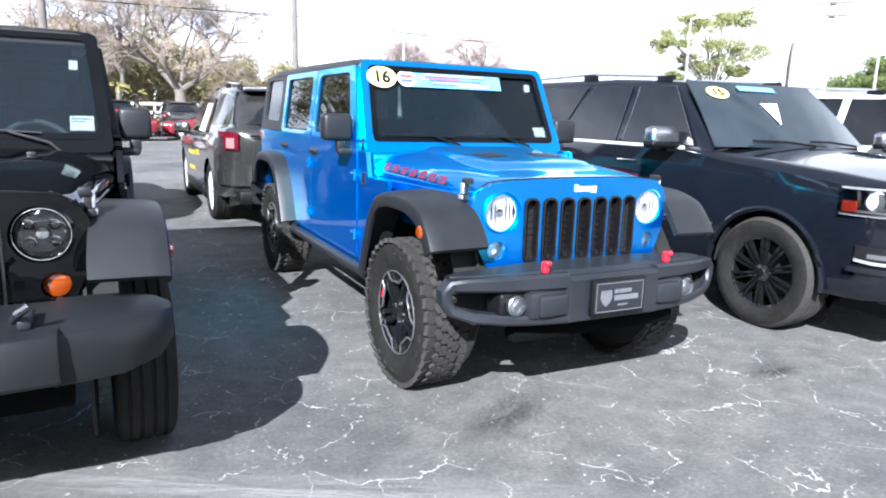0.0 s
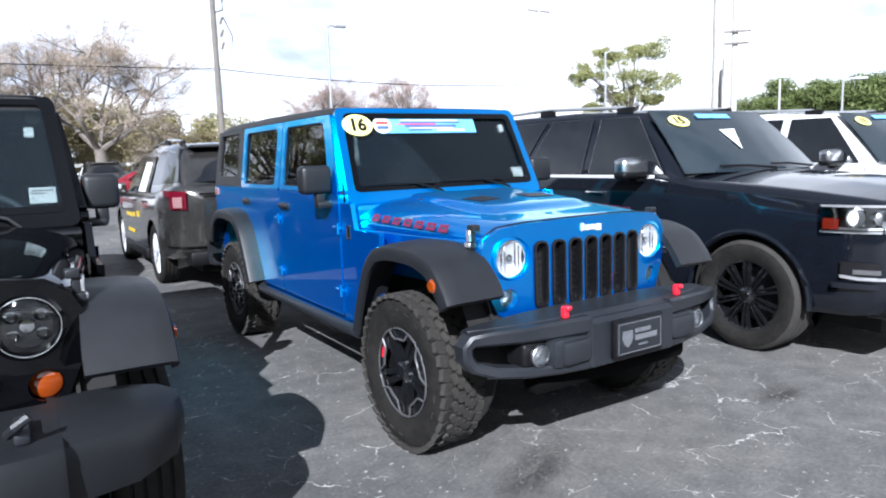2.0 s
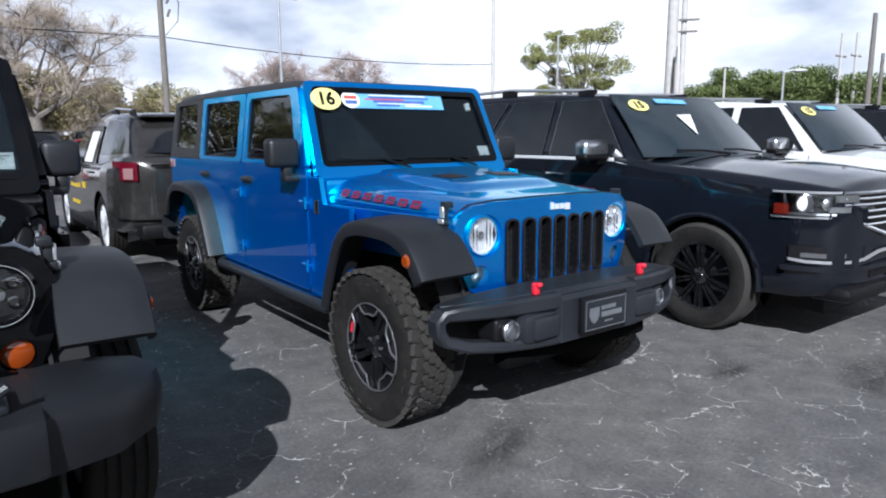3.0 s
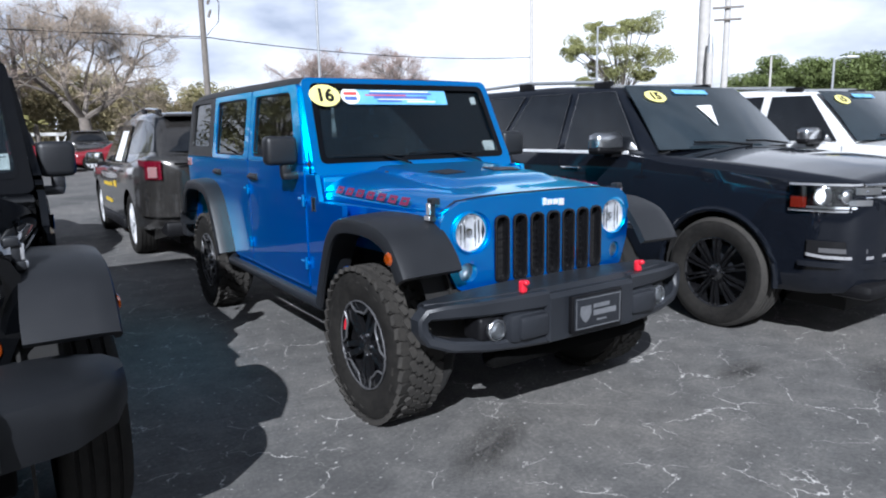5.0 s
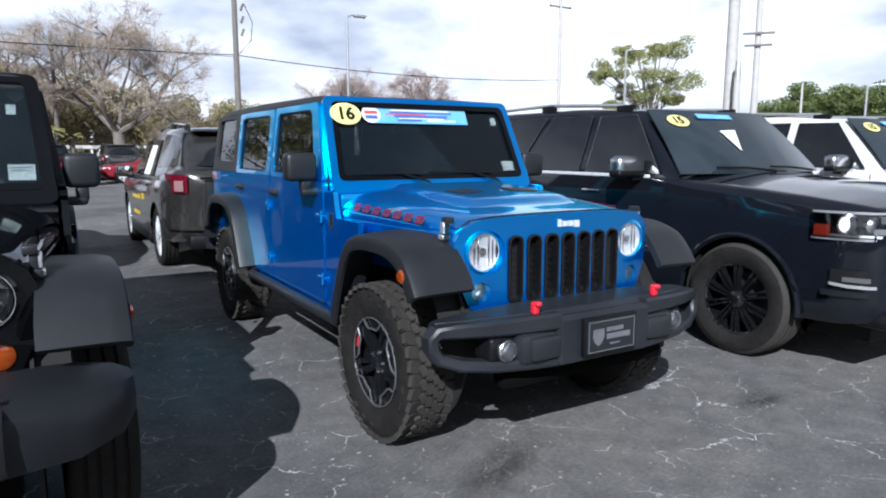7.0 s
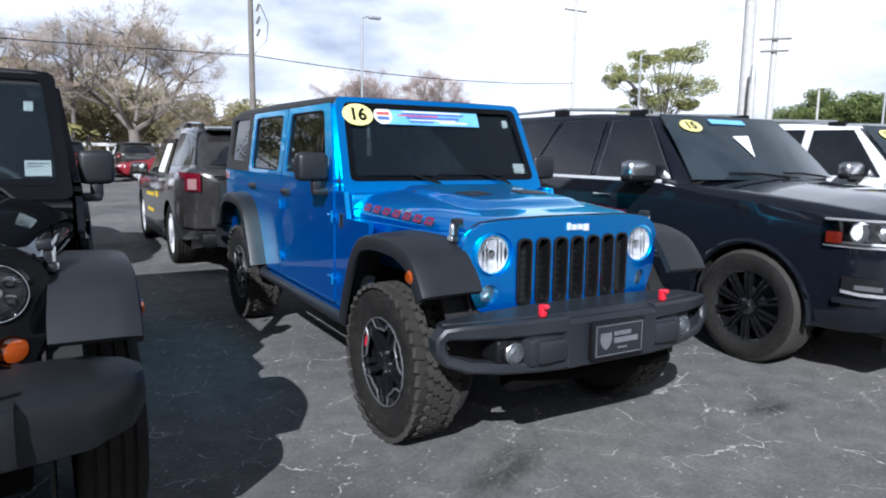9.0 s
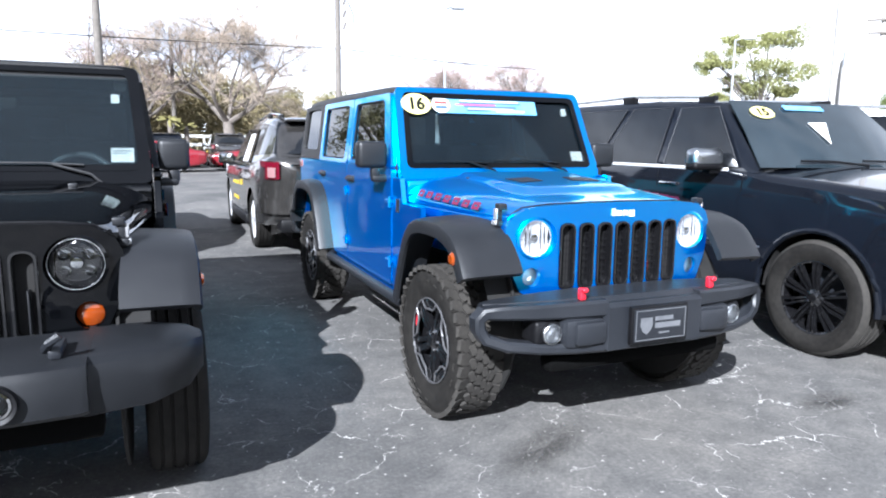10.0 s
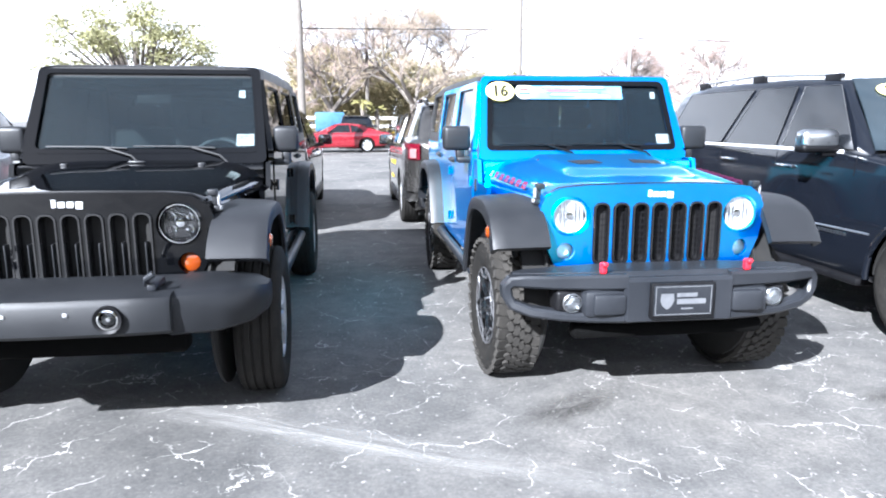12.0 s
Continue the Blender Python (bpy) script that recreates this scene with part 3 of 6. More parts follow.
def flare(parent, s, path, x_in, x_out, lip=0.075):
    """A moulded wheel-arch flare along (y, z, inner shift) points."""
    rows, n = [], len(path)
    for i, (y, z, k) in enumerate(path):
        a, b = path[max(i - 1, 0)], path[min(i + 1, n - 1)]
        d = Vector((b[0] - a[0], b[1] - a[1])).normalized()
        nx, nz = d.y, -d.x
        if nz < 0 and abs(nz) > 0.3:
            nx, nz = -nx, -nz
        ring_ = [(x_in - k, 0.012), ((x_in + x_out) / 2, 0.006), (x_out - 0.03, 0.0), (x_out - 0.008, -0.008), (x_out, -0.028), (x_out - 0.004, -lip), (x_out - 0.022, -lip), (x_out - 0.03, -0.035), (x_in - k, -0.025)]
        rows.append([(s * x, y + w * nx, z + w * nz) for x, w in ring_])
    return part("wheel_flare", skin(rows, closed=True, caps=True), PLASTIC, parent, "matt black moulded wheel-arch flare", sharp=32)


def dense(path, k=4):
    """More points along a path, with softened corners."""
    pts = [Vector(p) for p in path]
    out = []
    for i in range(len(pts) - 1):
        for j in range(k):
            out.append(pts[i].lerp(pts[i + 1], j / k))
    out.append(pts[-1])
    soft = [out[0]] + [(a + 2 * b + c) / 4 for a, b, c in zip(out, out[1:], out[2:])] + [out[-1]]
    return [tuple(p) for p in soft]


def box_sweep(path, deep):
    """A chamfered bar along (x, y, z, half height) points that turn in the upright plane, with the given half depth."""
    rows, n = [], len(path)
    for i, (x, y, z, half) in enumerate(path):
        a, b = path[max(i - 1, 0)], path[min(i + 1, n - 1)]
        d = Vector((b[0] - a[0], 0, b[2] - a[2])).normalized()
        up, c = Vector((-d.z, 0, d.x)), 0.012
        ring_ = [(-deep, half - c), (-deep + c, half), (deep, half), (deep, -half), (-deep + c, -half), (-deep, -half + c)]
        rows.append([Vector((x, y + q, z)) + up * w for q, w in ring_])
    return skin(rows, closed=True, caps=True)


def hood_half(y):
    return 0.605 + 0.135 * (y + 0.50) / 1.16


def hood_z(x, y, dome):
    u = min(1.0, abs(x) / hood_half(y))
    seam = 1.095 + 0.02 * (y + 0.5) / 1.16
    h = 0.070 + 0.065 * (y + 0.5) / 1.16
    front = min(1.0, max(0.0, (y + 0.515) / 0.14))
    h *= 0.72 + 0.28 * math.sqrt(1 - (1 - front) ** 2)
    z = seam + h * (1 - u**5) ** 0.6
    if dome:
        k = min(1.0, max(0.0, (0.60 - u) / 0.10)) * min(1.0, max(0.0, (y + 0.22) / 0.16)) * min(1.0, max(0.0, (0.64 - y) / 0.05))
        z += 0.030 * k * k * (3 - 2 * k)
    return z


def cabin_seat(parent, x, y, wide=0.50, name="front_seat"):
    seat = part(name, boxes((x - wide / 2, x + wide / 2, y, y + 0.50, 0.72, 0.90), bevel=0.05, seg=3), TRIM, parent)
    part("backrest", boxes((x - wide / 2 + 0.02, x + wide / 2 - 0.02, -0.07, 0.07, 0, 0.58), bevel=0.05, seg=3, m=pose(0, y + 0.50, 0.86, -14)), TRIM, seat)
    part("headrest", boxes((x - 0.13, x + 0.13, -0.05, 0.05, 0.61, 0.77), bevel=0.04, seg=3, m=pose(0, y + 0.50, 0.86, -14)), TRIM, seat)
    return seat


def off_roader(name, label, paint, blue, x, y, turn):
    car = thing(name, label, "car")
    for s in (-1, 1):
        for wy, steer in ((0.0, 2.0 if blue else 1.0), (2.946, 0.0)):
            wheel(car, s * (0.728 if blue else 0.780), wy, 0.404, 0.245, 0.240, "mud" if blue else "silver", steer, RUBBER)
    # ladder frame, axles and floor
    part("chassis", boxes((-0.48, -0.38, -0.66, 3.7, 0.50, 0.62), (0.38, 0.48, -0.66, 3.7, 0.50, 0.62), (-0.48, 0.48, -0.62, -0.50, 0.50, 0.62), (-0.40, 0.40, 0.9, 1.6, 0.40, 0.58), (-0.70, 0.70, 0.45, 3.5, 0.575, 0.62), bevel=0.01), DARK, car)
    for wy in (0.0, 2.946):
        bm = tube([(-0.68, wy, 0.415), (0.68, wy, 0.415)], 0.042, 12)
        bmesh.ops.create_uvsphere(bm, u_segments=14, v_segments=10, radius=0.13, matrix=Matrix.Translation((0.18 if wy else -0.18, wy, 0.415)))
        part("axle", bm, DARK, car)
        for s in (-1, 1):
            part("shock_absorber", tube([(s * 0.52, wy - 0.08, 0.42), (s * 0.48, wy - 0.02, 0.85)], 0.03, 10), RED_PART if blue and wy == 0 else DARK, car)
    part("engine_bay", boxes((-0.46, 0.46, -0.36, 0.62, 0.60, 1.06), (-0.60, 0.60, 0.52, 0.70, 0.60, 1.08), (-0.52, 0.52, 2.45, 3.5, 0.55, 1.05)), DARK, car)
    for s in (-1, 1):
        for wy in (0.0, 2.946):
            part("inner_well", plate(ring(wy, 0.56, 0.50, 28), [], lambda u, v, w: (s * (0.585 + w), u, v), 0.012), DARK, car)
    part("tie_rod", tube([(-0.62, -0.18, 0.40), (0.62, -0.18, 0.40)], 0.02, 8), DARK, car)
    # front fenders as one block with a sloping nose
    rows = []
    for yy in (-0.37, -0.30, -0.1, 0.3, 0.62):
        w = hood_half(yy) + 0.004
        rows.append([(-w, yy, 0.86), (-w, yy, 1.08), (-w + 0.012, yy, 1.094), (w - 0.012, yy, 1.094), (w, yy, 1.08), (w, yy, 0.86)])
    part("front_fender", skin(rows, closed=True, caps=True), paint, car)
    # bonnet
    rows = []
    for i in range(31):
        yy = -0.500 + 1.160 * i / 30
        w = hood_half(yy)
        line = [-1, -0.995, -0.97, -0.93, -0.86, -0.78, -0.7, -0.64, -0.6, -0.56, -0.52, -0.48, -0.4, -0.3, -0.15, 0]
        line = line + [-k for k in line[-2::-1]]
        rows.append([(k * w, yy + 0.17 * k * k * max(0, (0.0 - yy)), hood_z(k * w, yy, blue)) for k in line])
    bm = skin(rows)
    edge = [e for e in bm.edges if e.is_boundary]
    low = bmesh.ops.extrude_edge_only(bm, edges=edge)["geom"]
    for v in low:
        if isinstance(v, bmesh.types.BMVert):
            v.co.z -= 0.018
    hood = part("bonnet", bm, paint, car, sharp=50)
    if blue:
        for s in (-1, 1):
            vent = [(0.10, 0.10), (0.26, 0.06), (0.29, 0.20), (0.12, 0.24)]
            rows = [[(s * a, b, hood_z(a, b, True) + k) for a, b in vent] for k in (0.002, 0.006)]
            part("bonnet_vent", skin(rows, closed=True, caps=True), PLASTIC, hood, "black bonnet air vent insert")
    # washer jets, footman loops and bumpers on the bonnet
    for r_ in ((-0.41, -0.37, 0.45, 0.49, 1.22, 1.246), (0.37, 0.41, 0.45, 0.49, 1.22, 1.246), (-0.05, 0.05, 0.52, 0.532, 1.24, 1.256)):
        part("bonnet_bumper", boxes(r_, bevel=0.008), PLASTIC, hood)
    for s in (-1, 1):
        latch = part("bonnet_latch", boxes((s * 0.622 - 0.014, s * 0.622 + 0.014, -0.372, -0.348, 1.075, 1.15), (s * 0.612 - 0.022, s * 0.612 + 0.022, -0.385, -0.335, 1.135, 1.165), (s * 0.63 - 0.016, s * 0.63 + 0.016, -0.39, -0.33, 1.055, 1.085), bevel=0.006), PLASTIC, car)
        part("latch_band", boxes((s * 0.640 - 0.006, s * 0.640 + 0.006, -0.374, -0.346, 1.088, 1.142), (s * 0.648 - 0.005, s * 0.648 + 0.005, -0.382, -0.338, 1.062, 1.084), bevel=0.003, seg=1), MACHINED, latch)
        part("aerial_base" if s > 0 else "footman_loop", boxes((s * 0.752, s * 0.775, 0.655, 0.695, 1.03, 1.10), bevel=0.008), PLASTIC, car)
    # grille panel
    half = [(0.0, 0.685), (0.46, 0.690), (0.55, 0.74), (0.605, 0.86), (0.628, 0.97), (0.625, 1.05), (0.600, 1.10), (0.53, 1.145), (0.40, 1.160), (0.2, 1.167), (0.0, 1.169)]
    outline = half + [(-a, b) for a, b in reversed(half[1:-1])]
    slots = [round_loop([(c - 0.039, 0.750), (c + 0.039, 0.750), (c + 0.039, 1.068), (c - 0.039, 1.068)], 0.036, 5) for c in [0.1037 * k for k in range(-3, 4)]]
    lamp_z, turn_x, turn_z, turn_r = (1.0, 0.492, 0.812, 0.046) if blue else (1.012, 0.505, 0.822, 0.05)
    rounds = [ring(s * 0.472, lamp_z, 0.103, 36) for s in (-1, 1)] + [ring(s * turn_x, turn_z, turn_r, 24) for s in (-1, 1)]
    bow = lambda u: 0.07 * (u / 0.62) ** 2
    grille = part("grille", plate(outline, slots + rounds, lambda u, v, w: (u, -0.455 - w + bow(u), v), 0.055, 0.008), paint, car, "seven-slot grille panel")
    crest = [(0.600, 1.102), (0.53, 1.146), (0.40, 1.161), (0.2, 1.168), (0.0, 1.170), (-0.2, 1.168), (-0.40, 1.161), (-0.53, 1.146), (-0.600, 1.102)]
    part("bonnet_gap", tube([(u, -0.468 + bow(u), v) for u, v in crest], 0.0055, 6), INK, grille, "dark gap under the bonnet lip")
    part("grille_mesh", boxes((-0.40, 0.40, -0.455, -0.445, 0.72, 1.10)), DARK, grille)
    for k, loop in enumerate(slots):
        cx = sum(p[0] for p in loop) / len(loop)
        rows = []
        for inset, yy in ((-0.007, -0.510), (-0.004, -0.517), (0.004, -0.517), (0.008, -0.509), (0.009, -0.458)):
            rows.append([(cx + (a - cx) * (1 - inset / 0.039), yy + bow(cx), 0.909 + (b - 0.909) * (1 - inset / 0.16)) for a, b in loop])
        part("slot_surround", skin(rows, closed=True), GLOSS_BLACK, grille, "gloss black slot surround")
        if blue:
            bm = bmesh.new()
            for j in range(9):
                zz = 0.775 + 0.034 * j
                box(bm, cx - 0.034, cx + 0.034, -0.474 + bow(cx), -0.468 + bow(cx), zz, zz + 0.007)
            for j in range(3):
                xx = cx - 0.018 + 0.018 * j
                box(bm, xx - 0.003, xx + 0.003, -0.473 + bow(cx), -0.469 + bow(cx), 0.76, 1.06)
            part("slot_mesh", bm, INK, grille)
        else:
            part("slot_slat", boxes((cx + 0.006, cx + 0.012, -0.50, -0.45, 0.77, 0.93), bevel=0.002), PLASTIC, grille)
    for s in (-1, 1):
        at = pose(s * 0.472, -0.478 + bow(0.472), lamp_z, 0, 0, -90)
        lampset = part("headlamp", lathe([(0.103, 0.015), (0.106, 0.028), (0.094, 0.034), (0.088, 0.026), (0.086, 0.0)], at, 36), BLACK if not blue else paint, car)
        part("reflector", lathe([(0.090, 0.020), (0.074, 0.009), (0.05, 0.001), (0.03, -0.004), (0.0, -0.006)] if blue else [(0.086, 0.004), (0.07, -0.008), (0.0, -0.012)], at, 11 if blue else 32), LAMP_BOWL if blue else GLOSS_BLACK, lampset, sharp=8)
        part("bulb_shield", lathe([(0.0, 0.014), (0.020, 0.010), (0.028, -0.02)], at, 16), CHROME, lampset)
        if blue:
            for q in (-0.052, -0.030, 0.030, 0.052):
                tall = math.sqrt(0.078 ** 2 - q * q)
                part("reflector_flute", boxes((0.010, 0.017, q - 0.005, q + 0.005, -tall, tall), bevel=0.002, seg=1, m=at), CHROME, lampset)
        if not blue:
            bm = bmesh.new()
            for a, b in ((-0.04, 0.03), (0.04, 0.03), (-0.04, -0.03), (0.04, -0.03)):
                lathe([(0.0, 0.0), (0.010, 0.002), (0.020, 0.012)], at @ Matrix.Translation((-0.012, a, b)), 14, bm)
            part("projector", bm, CHROME, lampset)
        part("lens", lathe([(0.088, 0.020), (0.07, 0.030), (0.04, 0.037), (0.0, 0.040)], at, 32), LENS, lampset).visible_shadow = False
        part("bezel", lathe([(0.090, 0.022), (0.092, 0.033), (0.095, 0.031)], at, 36), paint if blue else BADGE, lampset)
        at = pose(s * turn_x, -0.470 + bow(turn_x), turn_z, 0, 0, -90)
        sig = part("turn_signal", lathe([(turn_r - 0.002, 0.0), (turn_r - 0.004, 0.014), (turn_r * 0.6, 0.022), (0.0, 0.026)], at, 24), LENS if blue else AMBER, car, "clear round turn signal" if blue else "amber round turn signal")
        part("signal_bowl", lathe([(turn_r - 0.002, 0.0), (turn_r * 0.5, -0.02), (0.0, -0.024)], at, 20), REFLECTOR if blue else AMBER, sig)
    # the maker's badge as four plain blocks
    bm = bmesh.new()
    for a, b, c, d in ((-0.070, -0.052, -0.015, 0.020), (-0.042, -0.014, -0.015, 0.011), (-0.004, 0.024, -0.015, 0.011), (0.034, 0.064, -0.022, 0.011)):
        box(bm, a, b, -0.517, -0.509, 1.118 + c, 1.118 + d)
    part("badge", bm, BADGE, grille, "small raised silver badge")
    # windscreen frame, glass, wipers
    rise = 0.0 if blue else 0.036
    L = 0.638 + rise
    more = 0.0 if blue else 0.016
    hole = round_loop([(-0.672 - more, 0.085), (0.672 + more, 0.085), (0.632 + more, 0.585 + rise + more), (-0.632 - more, 0.585 + rise + more)], 0.045, 5)
    frame_ = part("windscreen_frame", plate(round_loop([(-0.742, 0.0), (0.742, 0.0), (0.692, L), (-0.692, L)], 0.05, 5), [hole], lambda u, v, w: on_screen(u, v, w - 0.035), 0.05, 0.010), paint, car)
    part("windscreen", plate(round_loop([(-0.674 - more, 0.083), (0.674 + more, 0.083), (0.634 + more, 0.587 + rise + more), (-0.634 - more, 0.587 + rise + more)], 0.045, 5), [], lambda u, v, w: on_screen(u, v, w - 0.010), 0.005), WINDSCREEN, frame_).visible_shadow = False
    part("seal", plate(round_loop([(-0.688, 0.070), (0.688, 0.070), (0.648, 0.602 + rise), (-0.648, 0.602 + rise)], 0.05, 5), [round_loop([(-0.652 - 1.4 * more, 0.105), (0.652 + 1.4 * more, 0.105), (0.614 + 1.4 * more, 0.565 + rise + 1.6 * more), (-0.614 - 1.4 * more, 0.565 + rise + 1.6 * more)], 0.035, 5)], lambda u, v, w: on_screen(u, v, w + 0.006), 0.012, 0.004), BLACK, frame_)
    part("cowl_panel", boxes((-0.735, 0.735, 0.62, 0.78, 1.09, 1.225), bevel=0.02), paint, car)
    bm = bmesh.new()
    for k in range(9):
        box(bm, -0.16 + 0.04 * k, -0.135 + 0.04 * k, 0.66, 0.70, 1.22, 1.229, bevel=0.003, seg=1)
    part("cowl_vent", bm, INK, car)
    for u0, u1 in ((-0.02, -0.60), (0.52, -0.08)):
        bm = tube([on_screen(u0, -0.02, 0.022), on_screen(u0 - 0.07, 0.045, 0.038), on_screen((u0 + u1) / 2 + 0.06, 0.100, 0.034)], 0.0075, 6)
        tube([on_screen(u1, 0.112, 0.030), on_screen((u0 + u1) / 2, 0.108, 0.034), on_screen(u0 - 0.10, 0.098, 0.030)], 0.0055, 6, bm)
        part("wiper", bm, INK if blue else WIPER_GREY, car)
    # cabin sides
    for s in (-1, 1):
        flat = lambda u, v, w: (s * (0.745 + w), u, v)
        lean = lambda u, v, w: (s * (0.745 + w - 0.14 * max(0, v - 1.29)), u, v)
        part("cowl_side", plate([(0.33, 0.53), (0.785, 0.53), (0.785, 1.235), (0.64, 1.235), (0.60, 1.085), (0.29, 1.085)], [], flat, 0.030, 0.006), paint, car)
        part("rear_quarter", plate([(2.795, 1.0), (2.795, 1.285), (3.62, 1.285), (3.62, 0.60), (3.42, 0.60), (3.36, 0.90), (3.2, 1.05), (2.9, 1.05)], [], flat, 0.032, 0.008), paint, car)
        part("body_sill", plate([(0.33, 0.50), (2.42, 0.50), (2.46, 0.60), (0.30, 0.60)], [], lambda u, v, w: (s * (0.70 + w), u, v), 0.052, 0.01), paint, car)
        for y0, y1, low, hole_, outer, hy in (
            (0.795, 1.835, [(0.795, 0.545), (1.835, 0.545), (1.835, 1.288), (0.795, 1.288)], [(0.935, 1.318), (1.768, 1.318), (1.768, 1.728), (1.100, 1.728)], [(0.800, 1.291), (1.835, 1.291), (1.835, 1.768), (1.010, 1.768)], 1.72),
            (1.848, 2.785, [(1.848, 0.545), (2.28, 0.545), (2.40, 0.72), (2.50, 0.90), (2.66, 1.04), (2.785, 1.07), (2.785, 1.288), (1.848, 1.288)], [(1.945, 1.318), (2.70, 1.318), (2.70, 1.728), (1.945, 1.728)], [(1.848, 1.291), (2.785, 1.291), (2.785, 1.768), (1.848, 1.768)], 2.62),
        ):
            door = part("door", plate(round_loop(low, 0.03, 3), [], flat, 0.036, 0.010), paint, car)
            part("window_frame", plate(round_loop(outer, 0.03, 3), [round_loop(hole_, 0.05, 4)], lean, 0.034, 0.008), paint, door)
            cy, cz = sum(p[0] for p in hole_) / 4, sum(p[1] for p in hole_) / 4
            grow = lambda k: round_loop([(cy + (a - cy) * k, cz + (b - cz) * k) for a, b in hole_], 0.05, 4)
            part("window_seal", plate(grow(1.03), [grow(0.95)], lambda u, v, w: lean(u, v, w + 0.016), 0.008), INK, door)
            part("window_pane", plate(grow(1.02), [], lambda u, v, w: lean(u, v, w + 0.012), 0.004), FRONT_GLASS if y0 < 1.0 else SIDE_GLASS, door).visible_shadow = False
            handle = part("door_handle", boxes((s * 0.80 - 0.012, s * 0.80 + 0.012, hy - 0.075, hy + 0.075, 1.165, 1.190), (s * 0.787 - 0.01, s * 0.787 + 0.01, hy - 0.085, hy + 0.085, 1.155, 1.20), bevel=0.008, seg=2), PLASTIC, door, "black paddle door handle")
            for hz in (0.70, 1.08):
                yy = y0 + 0.03
                hinge = boxes((s * 0.785 - 0.012, s * 0.785 + 0.010, yy - 0.045, yy + 0.055, hz - 0.012, hz + 0.012), bevel=0.005, seg=1)
                tube([(s * 0.795, yy - 0.035, hz - 0.035), (s * 0.795, yy - 0.035, hz + 0.035)], 0.011, 8, hinge)
                part("hinge", hinge, paint, door)
        side = part("hardtop_quarter", plate([(2.795, 1.291), (3.60, 1.291), (3.55, 1.768), (2.795, 1.768)], [round_loop([(2.90, 1.375), (3.50, 1.375), (3.46, 1.735), (2.90, 1.735)], 0.05, 4)], lean, 0.036, 0.008), HARDTOP, car)
        part("quarter_pane", plate(round_loop([(2.89, 1.365), (3.51, 1.365), (3.47, 1.745), (2.89, 1.745)], 0.05, 4), [], lambda u, v, w: lean(u, v, w + 0.014), 0.004), SIDE_GLASS, side).visible_shadow = False
        # flares
        out_x = 0.910 if blue else 0.888
        flare(car, s, dense([(0.42, 0.56, 0.0), (0.36, 0.72, 0.0), (0.26, 0.93, 0.02), (0.14, 1.04, 0.04), (-0.02, 1.07, 0.06), (-0.28, 1.07, 0.10), (-0.44, 1.02, 0.12), (-0.53, 0.92, 0.13), (-0.57, 0.855, 0.13)], 3), 0.735, out_x)
        flare(car, s, dense([(2.30, 0.56, 0.0), (2.40, 0.78, 0.0), (2.52, 0.98, 0.0), (2.66, 1.075, 0.0), (2.90, 1.10, 0.0), (3.20, 1.09, 0.0), (3.36, 1.0, 0.0), (3.47, 0.80, 0.0), (3.50, 0.66, 0.0)], 3), 0.755, out_x)
        part("marker_lamp", lathe([(0.0, 0.012), (0.022, 0.010), (0.032, 0.0)], pose(s * (out_x + 0.001), -0.455, 0.925, 0, 0, 0 if s > 0 else 180), 18), AMBER, car)
        part("wheel_liner", lathe([(0.50, s * 0.50), (0.50, s * 0.72)], Matrix.Translation((0, 0.0, 0.50)), 20, None, 0.5), DARK, car)
        part("wheelhouse", plate([(2.20, 0.52), (2.42, 0.52), (2.50, 0.78), (2.66, 0.98), (2.86, 1.05), (2.86, 1.10), (2.20, 1.10)], [], lambda u, v, w: (s * (0.715 + w), u, v), 0.028), INK, car)
        # rock rail
        bm = tube([(s * 0.76, 0.42, 0.52), (s * 0.82, 0.50, 0.505), (s * 0.82, 2.26, 0.505), (s * 0.76, 2.34, 0.52)], 0.034, 10)
        part("rock_rail", bm, STEEL_COAT, car)
        # mirror
        mx, mw = (0.875, 0.096) if blue else (0.852, 0.082)
        mir = part("mirror", boxes((s * mx - mw, s * mx + mw, 0.86, 0.97, 1.288, 1.458), bevel=0.03, seg=3), PLASTIC, car)
        part("mirror_arm", boxes((s * 0.85 - 0.03, s * 0.85 + 0.03, 0.88, 0.94, 1.215, 1.30), (s * 0.815 - 0.06, s * 0.815 + 0.06, 0.875, 0.945, 1.20, 1.245), bevel=0.018, seg=2), PLASTIC, mir)
        part("mirror_glass", boxes((s * mx - mw + 0.02, s * mx + mw - 0.02, 0.968, 0.973, 1.305, 1.44)), CHROME, mir)
    # hardtop
    rows = []
    for yy, w, z0, z1 in ((0.995, 0.670, 1.768, 1.800), (1.03, 0.690, 1.765, 1.815), (1.2, 0.700, 1.765, 1.826), (2.2, 0.705, 1.765, 1.836), (3.2, 0.700, 1.765, 1.830), (3.5, 0.690, 1.765, 1.815), (3.57, 0.670, 1.765, 1.79)):
        z1 += rise
        rows.append([(-w + 0.02, yy, z0), (-w, yy, z0 + 0.008), (-w, yy, z1 - 0.04), (-w + 0.02, yy, z1 - 0.014), (-w + 0.08, yy, z1 - 0.004), (-0.3, yy, z1), (0.3, yy, z1), (w - 0.08, yy, z1 - 0.004), (w - 0.02, yy, z1 - 0.014), (w, yy, z1 - 0.04), (w, yy, z0 + 0.008), (w - 0.02, yy, z0)])
    part("hardtop", skin(rows, closed=True, caps=True), HARDTOP, car, "matt black moulded hard top")
    part("tailgate", boxes((-0.74, 0.74, 3.60, 3.64, 0.60, 1.288), bevel=0.015), paint, car)
    rear = lambda u, v, w: (u, 3.56 + w + 0.10 * max(0, 1.77 - v) / 0.5, v)
